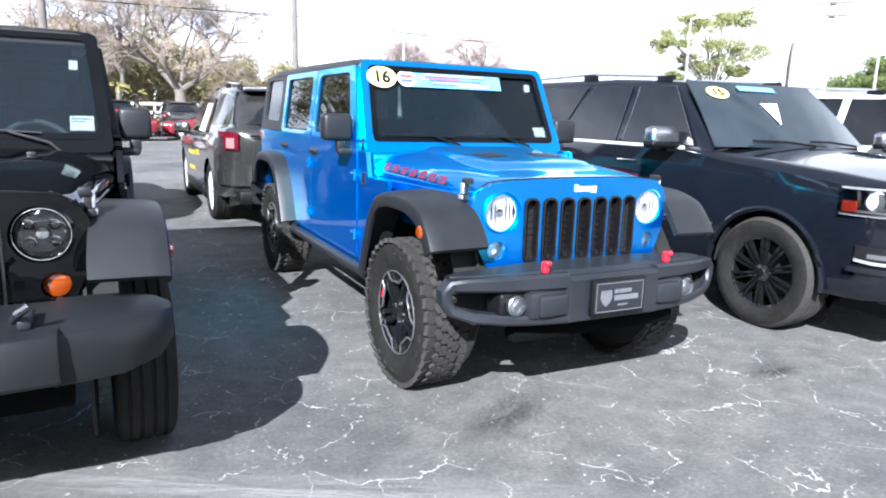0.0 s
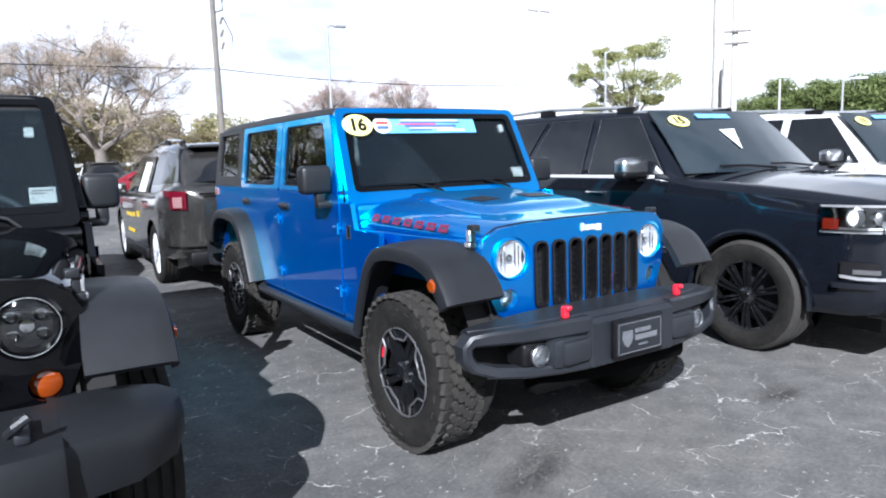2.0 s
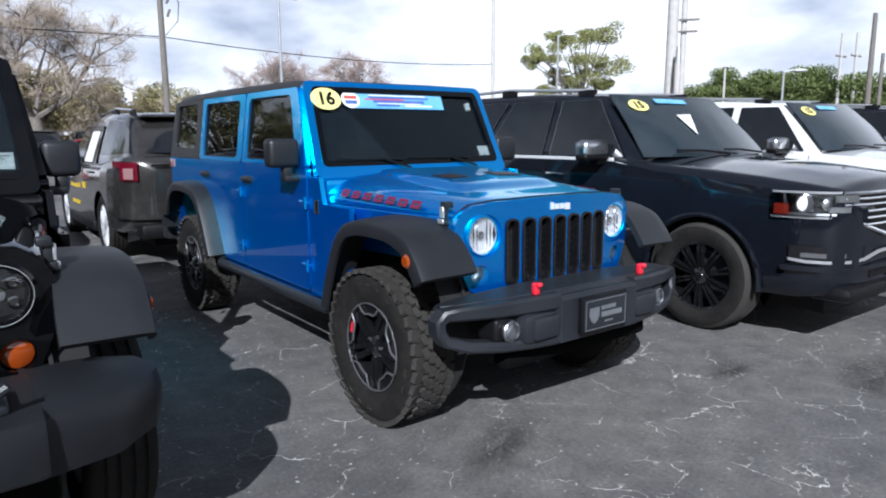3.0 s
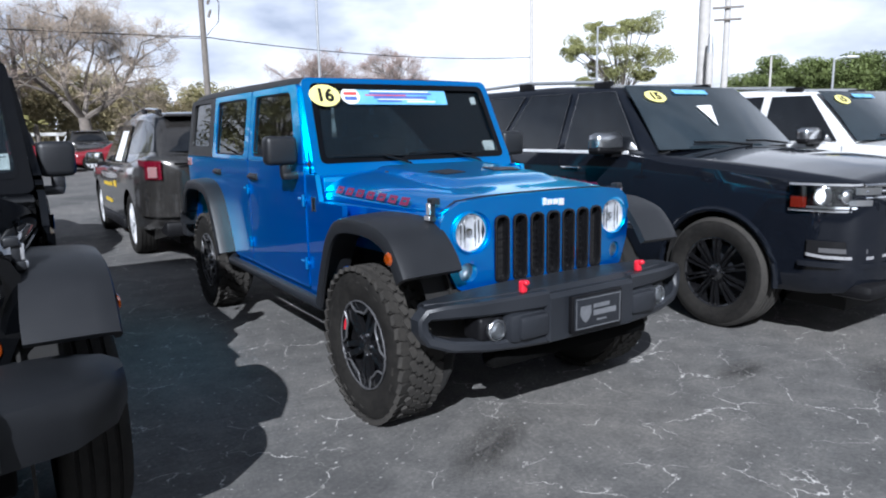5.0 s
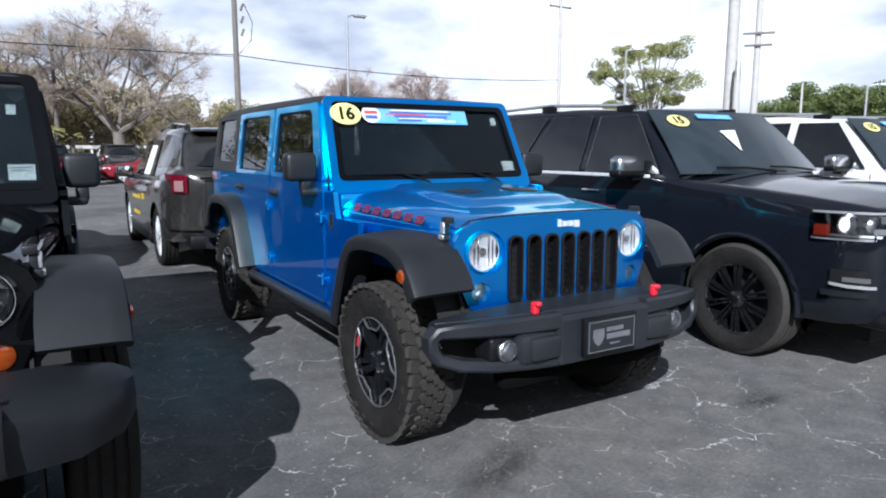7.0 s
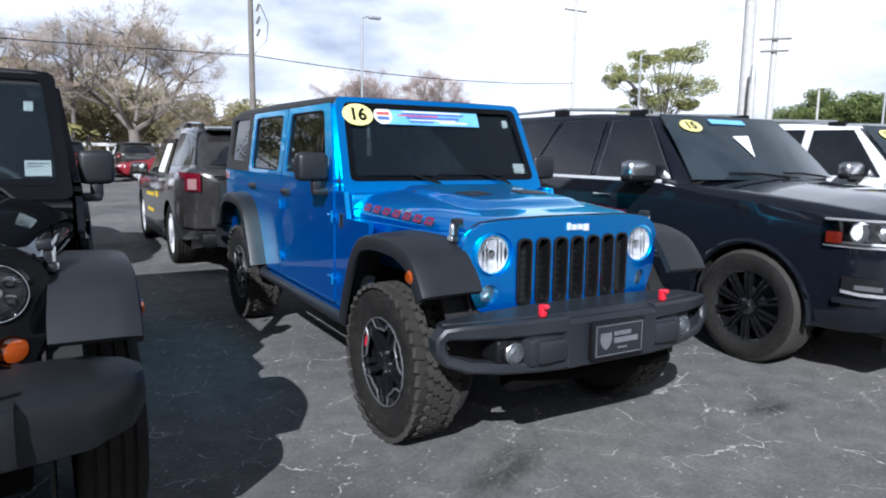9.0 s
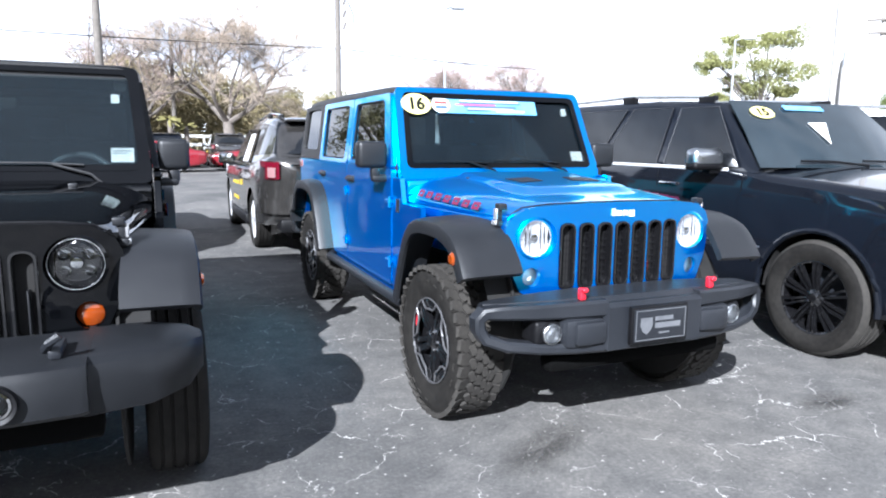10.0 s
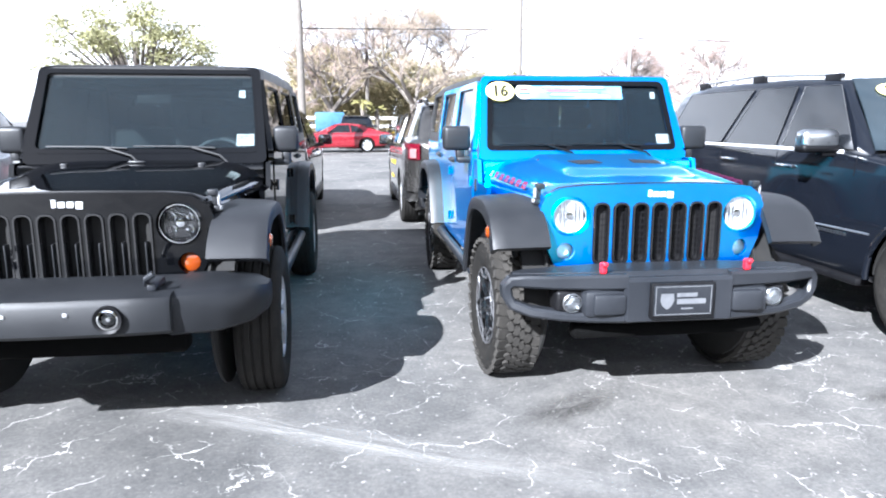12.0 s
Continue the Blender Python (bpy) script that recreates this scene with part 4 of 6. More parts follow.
    top = part("hardtop_rear", plate([(-0.70, 1.291), (0.70, 1.291), (0.66, 1.77), (-0.66, 1.77)], [round_loop([(-0.58, 1.34), (0.58, 1.34), (0.55, 1.72), (-0.55, 1.72)], 0.05, 4)], rear, 0.03), HARDTOP, car)
    part("rear_pane", plate([(-0.59, 1.33), (0.59, 1.33), (0.56, 1.73), (-0.56, 1.73)], [], lambda u, v, w: rear(u, v, w + 0.012), 0.004), SIDE_GLASS, top).visible_shadow = False
    part("spare_wheel", lathe([(0.20, -0.10), (0.30, -0.125), (0.38, -0.12), (0.41, -0.08), (0.41, 0.08), (0.38, 0.12), (0.0, 0.125)], pose(0, 3.80, 1.02, 0, 0, 90), 36), RUBBER, car)
    part("rear_bumper", boxes((-0.85, 0.85, 3.62, 3.82, 0.52, 0.70), bevel=0.03), PLASTIC, car)
    for s in (-1, 1):
        part("tail_lamp", boxes((s * 0.68 - 0.06, s * 0.68 + 0.06, 3.64, 3.69, 0.95, 1.15), bevel=0.01), TAIL_RED, car)
        part("corner_lamp", boxes((s * 0.782 - 0.008, s * 0.782 + 0.012, 3.50, 3.60, 1.20, 1.27), bevel=0.006), TAIL_WHITE, car)
    # cabin
    cabin = part("dashboard", boxes((-0.70, 0.70, 0.80, 1.08, 0.98, 1.265), bevel=0.05, seg=3), TRIM, car)
    bm = bmesh.new()
    rows = []
    for i in range(29):
        a = 2 * math.pi * i / 28
        m = pose(0.36, 1.20, 1.20, 62)
        rows.append([m @ Vector(((0.185 + 0.016 * math.cos(b)) * math.cos(a), (0.185 + 0.016 * math.cos(b)) * math.sin(a), 0.016 * math.sin(b))) for b in [2 * math.pi * j / 8 for j in range(8)]])
    skin(rows, closed=True, bm=bm)
    box(bm, -0.17, 0.17, -0.03, 0.03, -0.01, 0.01, m=pose(0.36, 1.20, 1.20, 62))
    part("steering_wheel", bm, GREY_PRINT if not blue else TRIM, car)
    part("floor_pan", boxes((-0.72, 0.72, 0.72, 3.58, 0.62, 0.66)), TRIM, car)
    for sx in (-0.36, 0.36):
        cabin_seat(car, sx, 1.36)
    cabin_seat(car, 0.0, 2.30, 1.2, "rear_bench")
    bm = bmesh.new()
    for s in (-1, 1):
        tube([(s * 0.60, 1.02, 1.74), (s * 0.62, 1.9, 1.75), (s * 0.62, 3.2, 1.68), (s * 0.62, 3.4, 1.0)], 0.035, 8, bm)
        tube([(s * 0.62, 1.92, 1.75), (s * 0.66, 1.92, 0.7)], 0.035, 8, bm)
    tube([(-0.62, 1.92, 1.75), (0.62, 1.92, 1.75)], 0.035, 8, bm)
    part("roll_cage", bm, TRIM, car)
    part("inner_mirror", boxes((-0.11, 0.11, 1.0, 1.03, 1.60, 1.66), bevel=0.01), TRIM, car)
    # bumpers
    if blue:
        rows = []
        for xx, yf, z0, z1 in ((-0.80, -0.585, 0.700, 0.724), (-0.74, -0.64, 0.692, 0.734), (-0.5, -0.715, 0.688, 0.748), (-0.3, -0.755, 0.680, 0.756), (0.3, -0.755, 0.680, 0.756), (0.5, -0.715, 0.688, 0.748), (0.74, -0.64, 0.692, 0.734), (0.80, -0.585, 0.700, 0.724)):
            rows.append([(xx, yf, z0 + 0.012), (xx, yf, z1 - 0.03), (xx, yf + 0.03, z1), (xx, -0.52, z1), (xx, -0.50, z1 - 0.02), (xx, -0.50, z0), (xx, yf + 0.03, z0)])
        bump = part("front_bumper", skin(rows, closed=True, caps=True), STEEL_COAT, car, "dark powder-coated steel off-road bumper")
        rows = []
        for xx, yf, z0, z1 in ((-0.285, -0.775, 0.515, 0.70), (-0.27, -0.795, 0.505, 0.735), (0.27, -0.795, 0.505, 0.735), (0.285, -0.775, 0.515, 0.70)):
            rows.append([(xx, yf, z0 + 0.01), (xx, yf, z1 - 0.02), (xx, yf + 0.02, z1), (xx, -0.55, z1), (xx, -0.55, z0), (xx, yf + 0.02, z0)])
        part("winch_block", skin(rows, closed=True, caps=True), STEEL_COAT, bump)
        for s in (-1, 1):
            loop = [(0.27, -0.748, 0.712, 0.040), (0.45, -0.722, 0.708, 0.038), (0.62, -0.682, 0.703, 0.034), (0.75, -0.634, 0.700, 0.031), (0.815, -0.600, 0.692, 0.028), (0.838, -0.588, 0.664, 0.027), (0.836, -0.589, 0.620, 0.027), (0.812, -0.604, 0.576, 0.026), (0.73, -0.648, 0.548, 0.025), (0.58, -0.694, 0.532, 0.024), (0.42, -0.722, 0.526, 0.024), (0.25, -0.745, 0.528, 0.026)]
            part("end_hoop", box_sweep([(s * a, b, c, d) for a, b, c, d in loop], 0.038), STEEL_COAT, bump, "open end hoop of folded steel")
            pod = part("fog_pod", boxes((s * 0.375 - 0.110, s * 0.375 + 0.110, -0.778, -0.60, 0.532, 0.672), bevel=0.030, seg=2), STEEL_COAT, bump)
            part("pod_face", boxes((s * 0.360 - 0.085, s * 0.360 + 0.085, -0.800, -0.75, 0.548, 0.658), bevel=0.022, seg=2), STEEL_COAT, pod)
            part("fog_bracket", boxes((s * 0.535 - 0.075, s * 0.535 + 0.075, -0.715, -0.58, 0.548, 0.662), bevel=0.020, seg=3), INK, bump)
            at = pose(s * 0.535, -0.722, 0.604, 0, 0, -90)
            fog = part("fog_lamp", lathe([(0.048, 0.0), (0.049, 0.018), (0.045, 0.022), (0.043, 0.010)], at, 24), SATIN_CHROME, bump)
            part("fog_reflector", lathe([(0.044, 0.012), (0.030, 0.004), (0.012, 0.002), (0.0, 0.008)], at, 9), FOG_BOWL, fog, sharp=8)
            part("fog_lens", lathe([(0.043, 0.018), (0.03, 0.024), (0.0, 0.028)], at, 20), LENS, fog)
            hook = boxes((s * 0.38 - 0.017, s * 0.38 + 0.017, -0.745, -0.712, 0.748, 0.806), (s * 0.38 - 0.015, s * 0.38 + 0.015, -0.764, -0.735, 0.786, 0.810), bevel=0.010, seg=3)
            part("tow_hook", hook, RED_PART, car, "bright red tow hook")
        # added bar, no real part: deepens the shadow and blackness below the bumper
        part("shadow_bar", boxes((-0.50, 0.54, -0.665, -0.56, 0.385, 0.47), bevel=0.03), SHADE_BLACK, car)
        tag = part("plate_holder", boxes((-0.165, 0.165, -0.822, -0.795, 0.535, 0.715), bevel=0.006), INK, bump)
        part("dealer_plate", boxes((-0.152, 0.152, -0.827, -0.820, 0.548, 0.702), bevel=0.002), STEEL_COAT, tag)
        m = pose(0, -0.8275, 0.625, 90)
        bars([(-0.145, -0.141, -0.07, 0.07), (0.141, 0.145, -0.07, 0.07), (-0.145, 0.145, -0.072, -0.068), (-0.145, 0.145, 0.068, 0.072), (-0.035, 0.07, 0.018, 0.038), (-0.035, 0.115, -0.018, 0.008), (-0.01, 0.05, -0.045, -0.037)], GREY_PRINT, tag, m, "printed_strip")
        shield = [(-0.045, 0.045), (0.045, 0.045), (0.05, 0.0), (0.03, -0.035), (0.0, -0.055), (-0.03, -0.035), (-0.05, 0.0)]
        part("printed_shield", plate([(a * 0.72 - 0.085, b * 0.8) for a, b in shield], [], lambda u, v, w: m @ Vector((u, v, w)), 0.002), GREY_PRINT, tag)
        # red strips for the model name on both bonnet sides
        for s in (-1, 1):
            for k in range(7):
                bm = bmesh.new()
                yy = -0.19 + 0.098 * k
                zz = 1.136 + 0.040 * (yy + 0.2)
                xx = hood_half(yy + 0.028) + 0.001
                tilt = pose(s * xx, yy, zz, 0, -s * 30, 0)
                for a, b, c, d in ((0, 0.020, -0.021, 0.021), (0.058, 0.078, -0.021, 0.021), (0.020, 0.058, 0.005, 0.021), (0.020, 0.058, -0.021, -0.005)):
                    box(bm, -0.0012, 0.0012, a, b, c, d, m=tilt)
                part("bonnet_decal", bm, MARK_RED, car, "dull red bonnet-side lettering strip")
    else:
        rows = []
        for xx, yf, z0, z1 in ((-0.885, -0.48, 0.64, 0.708), (-0.878, -0.58, 0.605, 0.725), (-0.825, -0.72, 0.585, 0.752), (-0.70, -0.83, 0.575, 0.772), (-0.50, -0.88, 0.575, 0.775)):
            rows.append([(xx, yf, z0 + 0.02), (xx, yf - 0.012, (z0 + z1) / 2 + 0.02), (xx, yf + 0.01, z1 - 0.02), (xx, yf + 0.045, z1), (xx, -0.44, z1), (xx, -0.44, z0), (xx, yf + 0.05, z0)])
        mid = []
        for xx, yf in ((-0.52, -0.915), (-0.50, -0.93), (-0.34, -0.945), (0.0, -0.955), (0.34, -0.945), (0.50, -0.93), (0.52, -0.915)):
            z0, z1 = 0.605, 0.775
            mid.append([(xx, yf, z0 + 0.02), (xx, yf, z1 - 0.035), (xx, yf + 0.02, z1 - 0.008), (xx, yf + 0.05, z1), (xx, -0.50, z1), (xx, -0.50, z0), (xx, yf + 0.03, z0)])
        bump = part("front_bumper", skin(mid, closed=True, caps=True), BUMPER_PLASTIC, car, "grey-black plastic bumper with round fog lamps")
        for s in (-1, 1):
            end = [[(s * -p[0], p[1], p[2]) for p in row] for row in rows]
            part("bumper_end", skin(end, closed=True, caps=True), BUMPER_PLASTIC, bump)
            at = pose(s * 0.285, -0.956, 0.69, 0, 0, -90) @ Matrix.Diagonal((1, 0.82, 0.82, 1))
            fog = part("fog_lamp", lathe([(0.072, -0.01), (0.070, 0.012), (0.056, 0.006), (0.052, -0.01)], at, 28), INK, bump)
            part("fog_bezel", lathe([(0.050, -0.004), (0.052, 0.006), (0.044, 0.008), (0.042, 0.0)], at, 28), CHROME, fog)
            part("fog_reflector", lathe([(0.043, 0.0), (0.02, -0.020), (0.0, -0.022)], at, 20), GLOSS_BLACK, fog)
            part("fog_bulb", lathe([(0.0, 0.002), (0.012, 0.0), (0.016, -0.018)], at, 14), CHROME, fog)
            part("fog_lens", lathe([(0.043, 0.004), (0.03, 0.010), (0.0, 0.012)], at, 20), LENS, fog)
            bm = boxes((s * 0.43 - 0.02, s * 0.43 + 0.02, -0.84, -0.68, 0.775, 0.81), bevel=0.01)
            tube([(s * 0.43 - 0.03, -0.80, 0.80), (s * 0.43 - 0.01, -0.86, 0.835), (s * 0.43 + 0.02, -0.86, 0.86)], 0.014, 8, bm)
            part("tow_hook", bm, STEEL_COAT, car)
        for k in (-0.12, 0.12):
            part("bumper_bolt", boxes((k - 0.010, k + 0.010, -0.958, -0.93, 0.705, 0.722), bevel=0.004), MACHINED, bump)
        # dam coloured almost black so the shade beneath the bumper reads deep
        part("air_dam", boxes((-0.55, 0.55, -0.80, -0.68, 0.48, 0.60), bevel=0.02), SHADE_BLACK, car)
    car.matrix_basis = pose(x, y, 0, 0, 0, turn)
    return car


blue_car = off_roader("off_road_car", "bright metallic blue four-door off-roader with black hard top, parked on asphalt", BLUE, True, 0.0, 0.0, 0.0)
black_car = off_roader("off_road_car", "glossy black four-door off-roader with grey plastic bumper beside the blue one", BLACK, False, -2.895, -0.09, 0.0)


def sticker(name, label, bm, mat, car):
    """A sticker of its own on a car's glass."""
    ob = part(name, bm, mat, None, label)
    ob.matrix_basis = car.matrix_basis.copy()
    return tagged(ob, category="sticker")


def blue_stickers():
    year = sticker("year_sticker", "pale yellow oval year sticker reading 16 on windscreen", oval(0.103, 0.074, screen_pose(-0.562, 0.516, 0.019)), YELLOW, blue_car)
    letters("16", 0.116, 0.001, INK, year, screen_pose(-0.562, 0.514, 0.0225), "year_number", 0.004)
    ban = sticker("windscreen_strip", "light blue printed banner strip along top of windscreen", boxes((-0.41, 0.335, -0.052, 0.052, 0, 0.002), m=screen_pose(0, 0.515, 0.008)), SKY_INK, blue_car)
    part("banner_print", boxes((-0.25, 0.22, 0.018, 0.032, 0, 0.001), (-0.22, 0.18, -0.012, 0.008, 0, 0.001), (-0.20, -0.02, -0.036, -0.022, 0, 0.001), m=screen_pose(0, 0.515, 0.0105)), BLUE_INK, ban)
    part("banner_white_line", boxes((-0.24, 0.20, 0.036, 0.044, 0, 0.001), (-0.19, 0.15, -0.019, -0.013, 0, 0.001), (0.02, 0.24, -0.036, -0.026, 0, 0.001), m=screen_pose(0, 0.515, 0.0105)), PAPER, ban)
    part("banner_red_line", boxes((-0.28, 0.02, 0.008, 0.016, 0, 0.001), m=screen_pose(0, 0.515, 0.0105)), RED_INK, ban)
    part("banner_disc", oval(0.065, 0.058, screen_pose(-0.385, 0.520, 0.0105)), PAPER, ban)
    part("disc_red", boxes((-0.045, 0.045, 0.004, 0.026, 0, 0.001), m=screen_pose(-0.385, 0.520, 0.013)), RED_INK, ban)
    part("disc_blue", boxes((-0.042, 0.042, -0.030, -0.006, 0, 0.001), m=screen_pose(-0.385, 0.520, 0.013)), BLUE_INK, ban)
    sticker("paper_label", "small white paper label at foot of windscreen", boxes((-0.045, 0.045, -0.035, 0.035, 0, 0.002), m=screen_pose(0.605, 0.165, -0.012)), PAPER, blue_car)
    sticker("paper_label", "tiny white toll tag high on windscreen", boxes((-0.018, 0.018, -0.026, 0.026, 0, 0.002), m=screen_pose(0.575, 0.505, -0.012)), PAPER, blue_car)


def black_stickers():
    ob = sticker("paper_label", "white paper stock label low on black car's windscreen", boxes((-0.055, 0.055, -0.040, 0.040, 0, 0.002), m=screen_pose(0.60, 0.17, -0.012)), PAPER, black_car)
    bars([(-0.045, 0.045, 0.02, 0.026), (-0.045, 0.02, 0.006, 0.011)], GREY_PRINT, ob, screen_pose(0.60, 0.17, -0.0095), "printed_strip", 0.0008)
    sticker("paper_label", "tiny white tag high on black car's windscreen", boxes((-0.020, 0.020, -0.026, 0.026, 0, 0.002), m=screen_pose(0.575, 0.495, -0.012)), PAPER, black_car)


blue_stickers()
black_stickers()

# ---- ordinary cars ----


def shell(keys, arches, arch_r, bulge=0.035, step=0.055, crown=0.045):
    """A car's lower body: rows (y, half width, bottom, top, corner radius), with round arches cut at the axles."""
    rows, y = [], keys[0][0]
    ys = []
    while y < keys[-1][0]:
        ys.append(y)
        y += step
    ys.append(keys[-1][0])
    for y in ys:
        W, zb, zt, r = smooth_keys(keys, y)
        mid = (zb + zt) / 2
        half = [(0.0, zb), (W * 0.80, zb), (W * 0.93, zb + 0.02)]
        wide = lambda z: W * (1 - bulge * ((z - mid) / max(0.1, (zt - zb) / 2)) ** 2)
        top = zt - r
        for k in range(9):
            z = zb + 0.07 + (top - zb - 0.07) * k / 8
            half.append((wide(z), z))
        e = wide(top)
        for k in range(1, 6):
            a = math.pi / 2 * k / 5
            half.append((e - r * 1.6 * (1 - math.cos(a)), top + r * 0.86 * math.sin(a)))
        x5, z5 = half[-1]
        for k in range(1, 5):
            t = k / 4
            half.append((x5 * (1 - t), z5 + (r * 0.14 + (crown if y < 0.6 else 0.0)) * math.sin(t * math.pi / 2)))
        rows.append([(x, y, z) for x, z in half] + [(-x, y, z) for x, z in reversed(half[1:-1])])
    bm = skin(rows, closed=True, caps=True)
    for ay, az in arches:
        gone = [f for f in bm.faces if abs(f.calc_center_median().x) > 0.5 and math.hypot(f.calc_center_median().y - ay, f.calc_center_median().z - az) < arch_r]
        bmesh.ops.delete(bm, geom=gone, context="FACES")
        for v in bm.verts:
            d = Vector((v.co.y - ay, v.co.z - az))
            if abs(v.co.x) > 0.5 and v.is_boundary and d.length < arch_r * 1.25:
                d = d.normalized() * arch_r
                v.co.y, v.co.z = ay + d.x, max(az + d.y, v.co.z if d.y < -0.2 else -9)
    return bm


def cabin_rows(keys):
    """The upper body: rows (y, half width at the belt, belt, half width at the roof, roof)."""
    rows = []
    for y, wb, zb, wt, zt in keys:
        h = zt - zb
        half = [(wb, zb - 0.02), (wb, zb)]
        for k in (0.33, 0.66, 0.86):
            half.append((wb + (wt - wb) * k, zb + h * k))
        half += [(wt * 0.985, zt - h * 0.06), (wt * 0.93, zt - h * 0.02), (wt * 0.7, zt), (wt * 0.35, zt + 0.008)]
        rows.append([(-x, y, z) for x, z in half] + [(0, y, zt + 0.010)] + [(x, y, z) for x, z in reversed(half)])
    return rows


def pane(corners, side_x, s, lift=0.006, n=6):
    """A pane on a leaning side: four (y, z) corners, from the lower front one round by the lower rear one."""
    a, b, c, d = corners
    bm = bmesh.new()
    for k in (0.0, lift):
        rows = []
        for j in range(n + 1):
            v = j / n
            row = []
            for i in range(n + 1):
                u = i / n
                y = (a[0] * (1 - u) + b[0] * u) * (1 - v) + (d[0] * (1 - u) + c[0] * u) * v
                z = (a[1] * (1 - u) + b[1] * u) * (1 - v) + (d[1] * (1 - u) + c[1] * u) * v
                row.append((s * (side_x(y, z) + k), y, z))
            rows.append(row)
        skin(rows, bm=bm)
    return bm


def screen(base, top, lift=0.006, n=8):
    """A bowed windscreen or rear screen: (half width, y at middle, y at the edge, z) below and above."""
    bm = bmesh.new()
    for k in (0.0, lift):
        rows = []
        for j in range(n + 1):
            v = j / n
            w, ym, ye, z = (p + (q - p) * v for p, q in zip(base, top))
            row = []
            for i in range(2 * n + 1):
                u = i / n - 1
                row.append((u * w, ym + (ye - ym) * u * u + (-k if ye > ym else k), z + k * 0.6 + 0.02 * math.sin(v * math.pi)))
            rows.append(row)
        skin(rows, bm=bm)
    return bm


def wagon(name, label, paint, spec, at, group=""):
    """A closed car out of a table of its lines."""
    car = thing(name, label, "car", group)
    axle, r, track = spec["wheelbase"], spec["tyre"], spec["track"]
    arches = ((0.0, r), (axle, r))
    body = part("body", shell(spec["lower"], arches, spec["arch"]), paint, car)
    upper = part("cabin", skin(cabin_rows(spec["upper"]), caps=True), paint, car)
    belt, roof = spec["upper"][3][2], spec["upper"][3][4]
    wb, wt = spec["upper"][3][1], spec["upper"][3][3]
    side_x = lambda y, z: wb + (wt - wb) * (z - belt) / (roof - belt) + 0.003
    for s in (-1, 1):
        for wy in (0.0, axle):
            wheel(car, s * track, wy, r, spec["tyre_w"], spec["rim"], spec["style"], 0.0, spec.get("rubber", RUBBER))
            part("wheel_liner", lathe([(spec["arch"] - 0.005, s * 0.52), (spec["arch"] - 0.005, s * (track + 0.08))], Matrix.Translation((0, wy, r)), 22, None, 0.5), DARK, car)
            if spec.get("arch_lips"):
                lip = []
                for k in range(19):
                    a_ = radians(-4 + 188 * k / 18)
                    yy, zz = wy + spec["arch"] * 1.02 * math.cos(a_), r + spec["arch"] * 1.02 * math.sin(a_)
                    lip.append((s * (smooth_keys(spec["lower"], yy)[0] - 0.006), yy, zz))
                part("arch_lip", tube(lip, 0.022, 8), paint, car, "rolled wheel-arch lip")
            part("inner_well", boxes((s * 0.52 - 0.02, s * 0.52, wy - 0.5, wy + 0.5, 0.25, 0.95)), DARK, car)
        for k, q in enumerate(spec["panes"]):
            pn = part("window_pane", pane(q, side_x, s), PRIVACY, car)
            ya, yb = q[0][0], q[1][0]
            if spec.get("bright_frames"):
                pts = [(s * (side_x(y, z) + 0.008), y, z) for y, z in (q[0], q[3], q[2], q[1])]
                part("pane_trim", tube(pts, 0.0028, 6), RIM_EDGE, pn)
        if "wrap_glass" in spec:
            # one dark pane that follows the tapering rear of the cabin
            wa, wz, low = spec["wrap_glass"]
            rows = []
            for k in range(17):
                y = wa + (wz - wa) * k / 16
                b_w, b_z, t_w, t_z = smooth_keys(spec["upper"], y)
                k0, k1 = (low + 0.05 * k / 16 - b_z) / (t_z - b_z), 0.86 if k else 0.80
                k0 = min(k0, k1 - 0.02)
                rows.append([(s * (b_w + (t_w - b_w) * q + 0.007), y, b_z + (t_z - b_z) * q) for q in (k0, k0 + (k1 - k0) / 3, k0 + (k1 - k0) * 2 / 3, k1)])
            part("quarter_glass", skin(rows), PRIVACY, car, "dark wrap-round rear quarter glass")
        y0, y1 = spec["panes"][0][0][0] + 0.10, spec["panes"][-1][1][0]
        zb = spec["panes"][0][0][1]
        part("belt_strip", boxes((s * (side_x(y0, zb) + 0.006) - 0.006, s * (side_x(y0, zb) + 0.006) + 0.006, y0, y1, zb - 0.036, zb - 0.008), bevel=0.003, seg=1), BADGE if "wing_grille" in spec else RIM_EDGE, car)
        for yd in spec["shuts"]:
            z0 = spec["lower"][5][1] + 0.10
            rows = []
            for k in range(7):
                z = z0 + (zb - 0.05 - z0) * k / 6
                W, b0, t0, rr = smooth_keys(spec["lower"], yd)
                m_ = (b0 + t0) / 2
                x = W * (1 - 0.035 * ((z - m_) / max(0.1, (t0 - b0) / 2)) ** 2) + 0.0015
                rows.append([(s * x, yd - 0.004, z), (s * x, yd + 0.004, z)])
            part("door_gap", skin(rows), INK, car)
        for yd, zd in spec["handles"]:
            W = smooth_keys(spec["lower"], yd)[0]
            part("door_handle", boxes((s * W - 0.014, s * W + 0.02, yd - 0.11, yd + 0.11, zd - 0.014, zd + 0.014), bevel=0.010), spec.get("handle_mat", paint), car)
        mx, my, mz = spec["mirror"]
        mh = spec.get("mirror_half", 0.12)
        mir = part("mirror", boxes((s * mx - mh, s * mx + mh, my - 0.075, my + 0.06, mz - 0.085, mz + 0.085), bevel=0.055, seg=5), spec.get("mirror_mat", paint), car)
        part("mirror_base", boxes((s * mx - mh - 0.003, s * mx + mh + 0.003, my - 0.079, my + 0.055, mz - 0.090, mz - 0.022), bevel=0.03, seg=3), INK, mir)
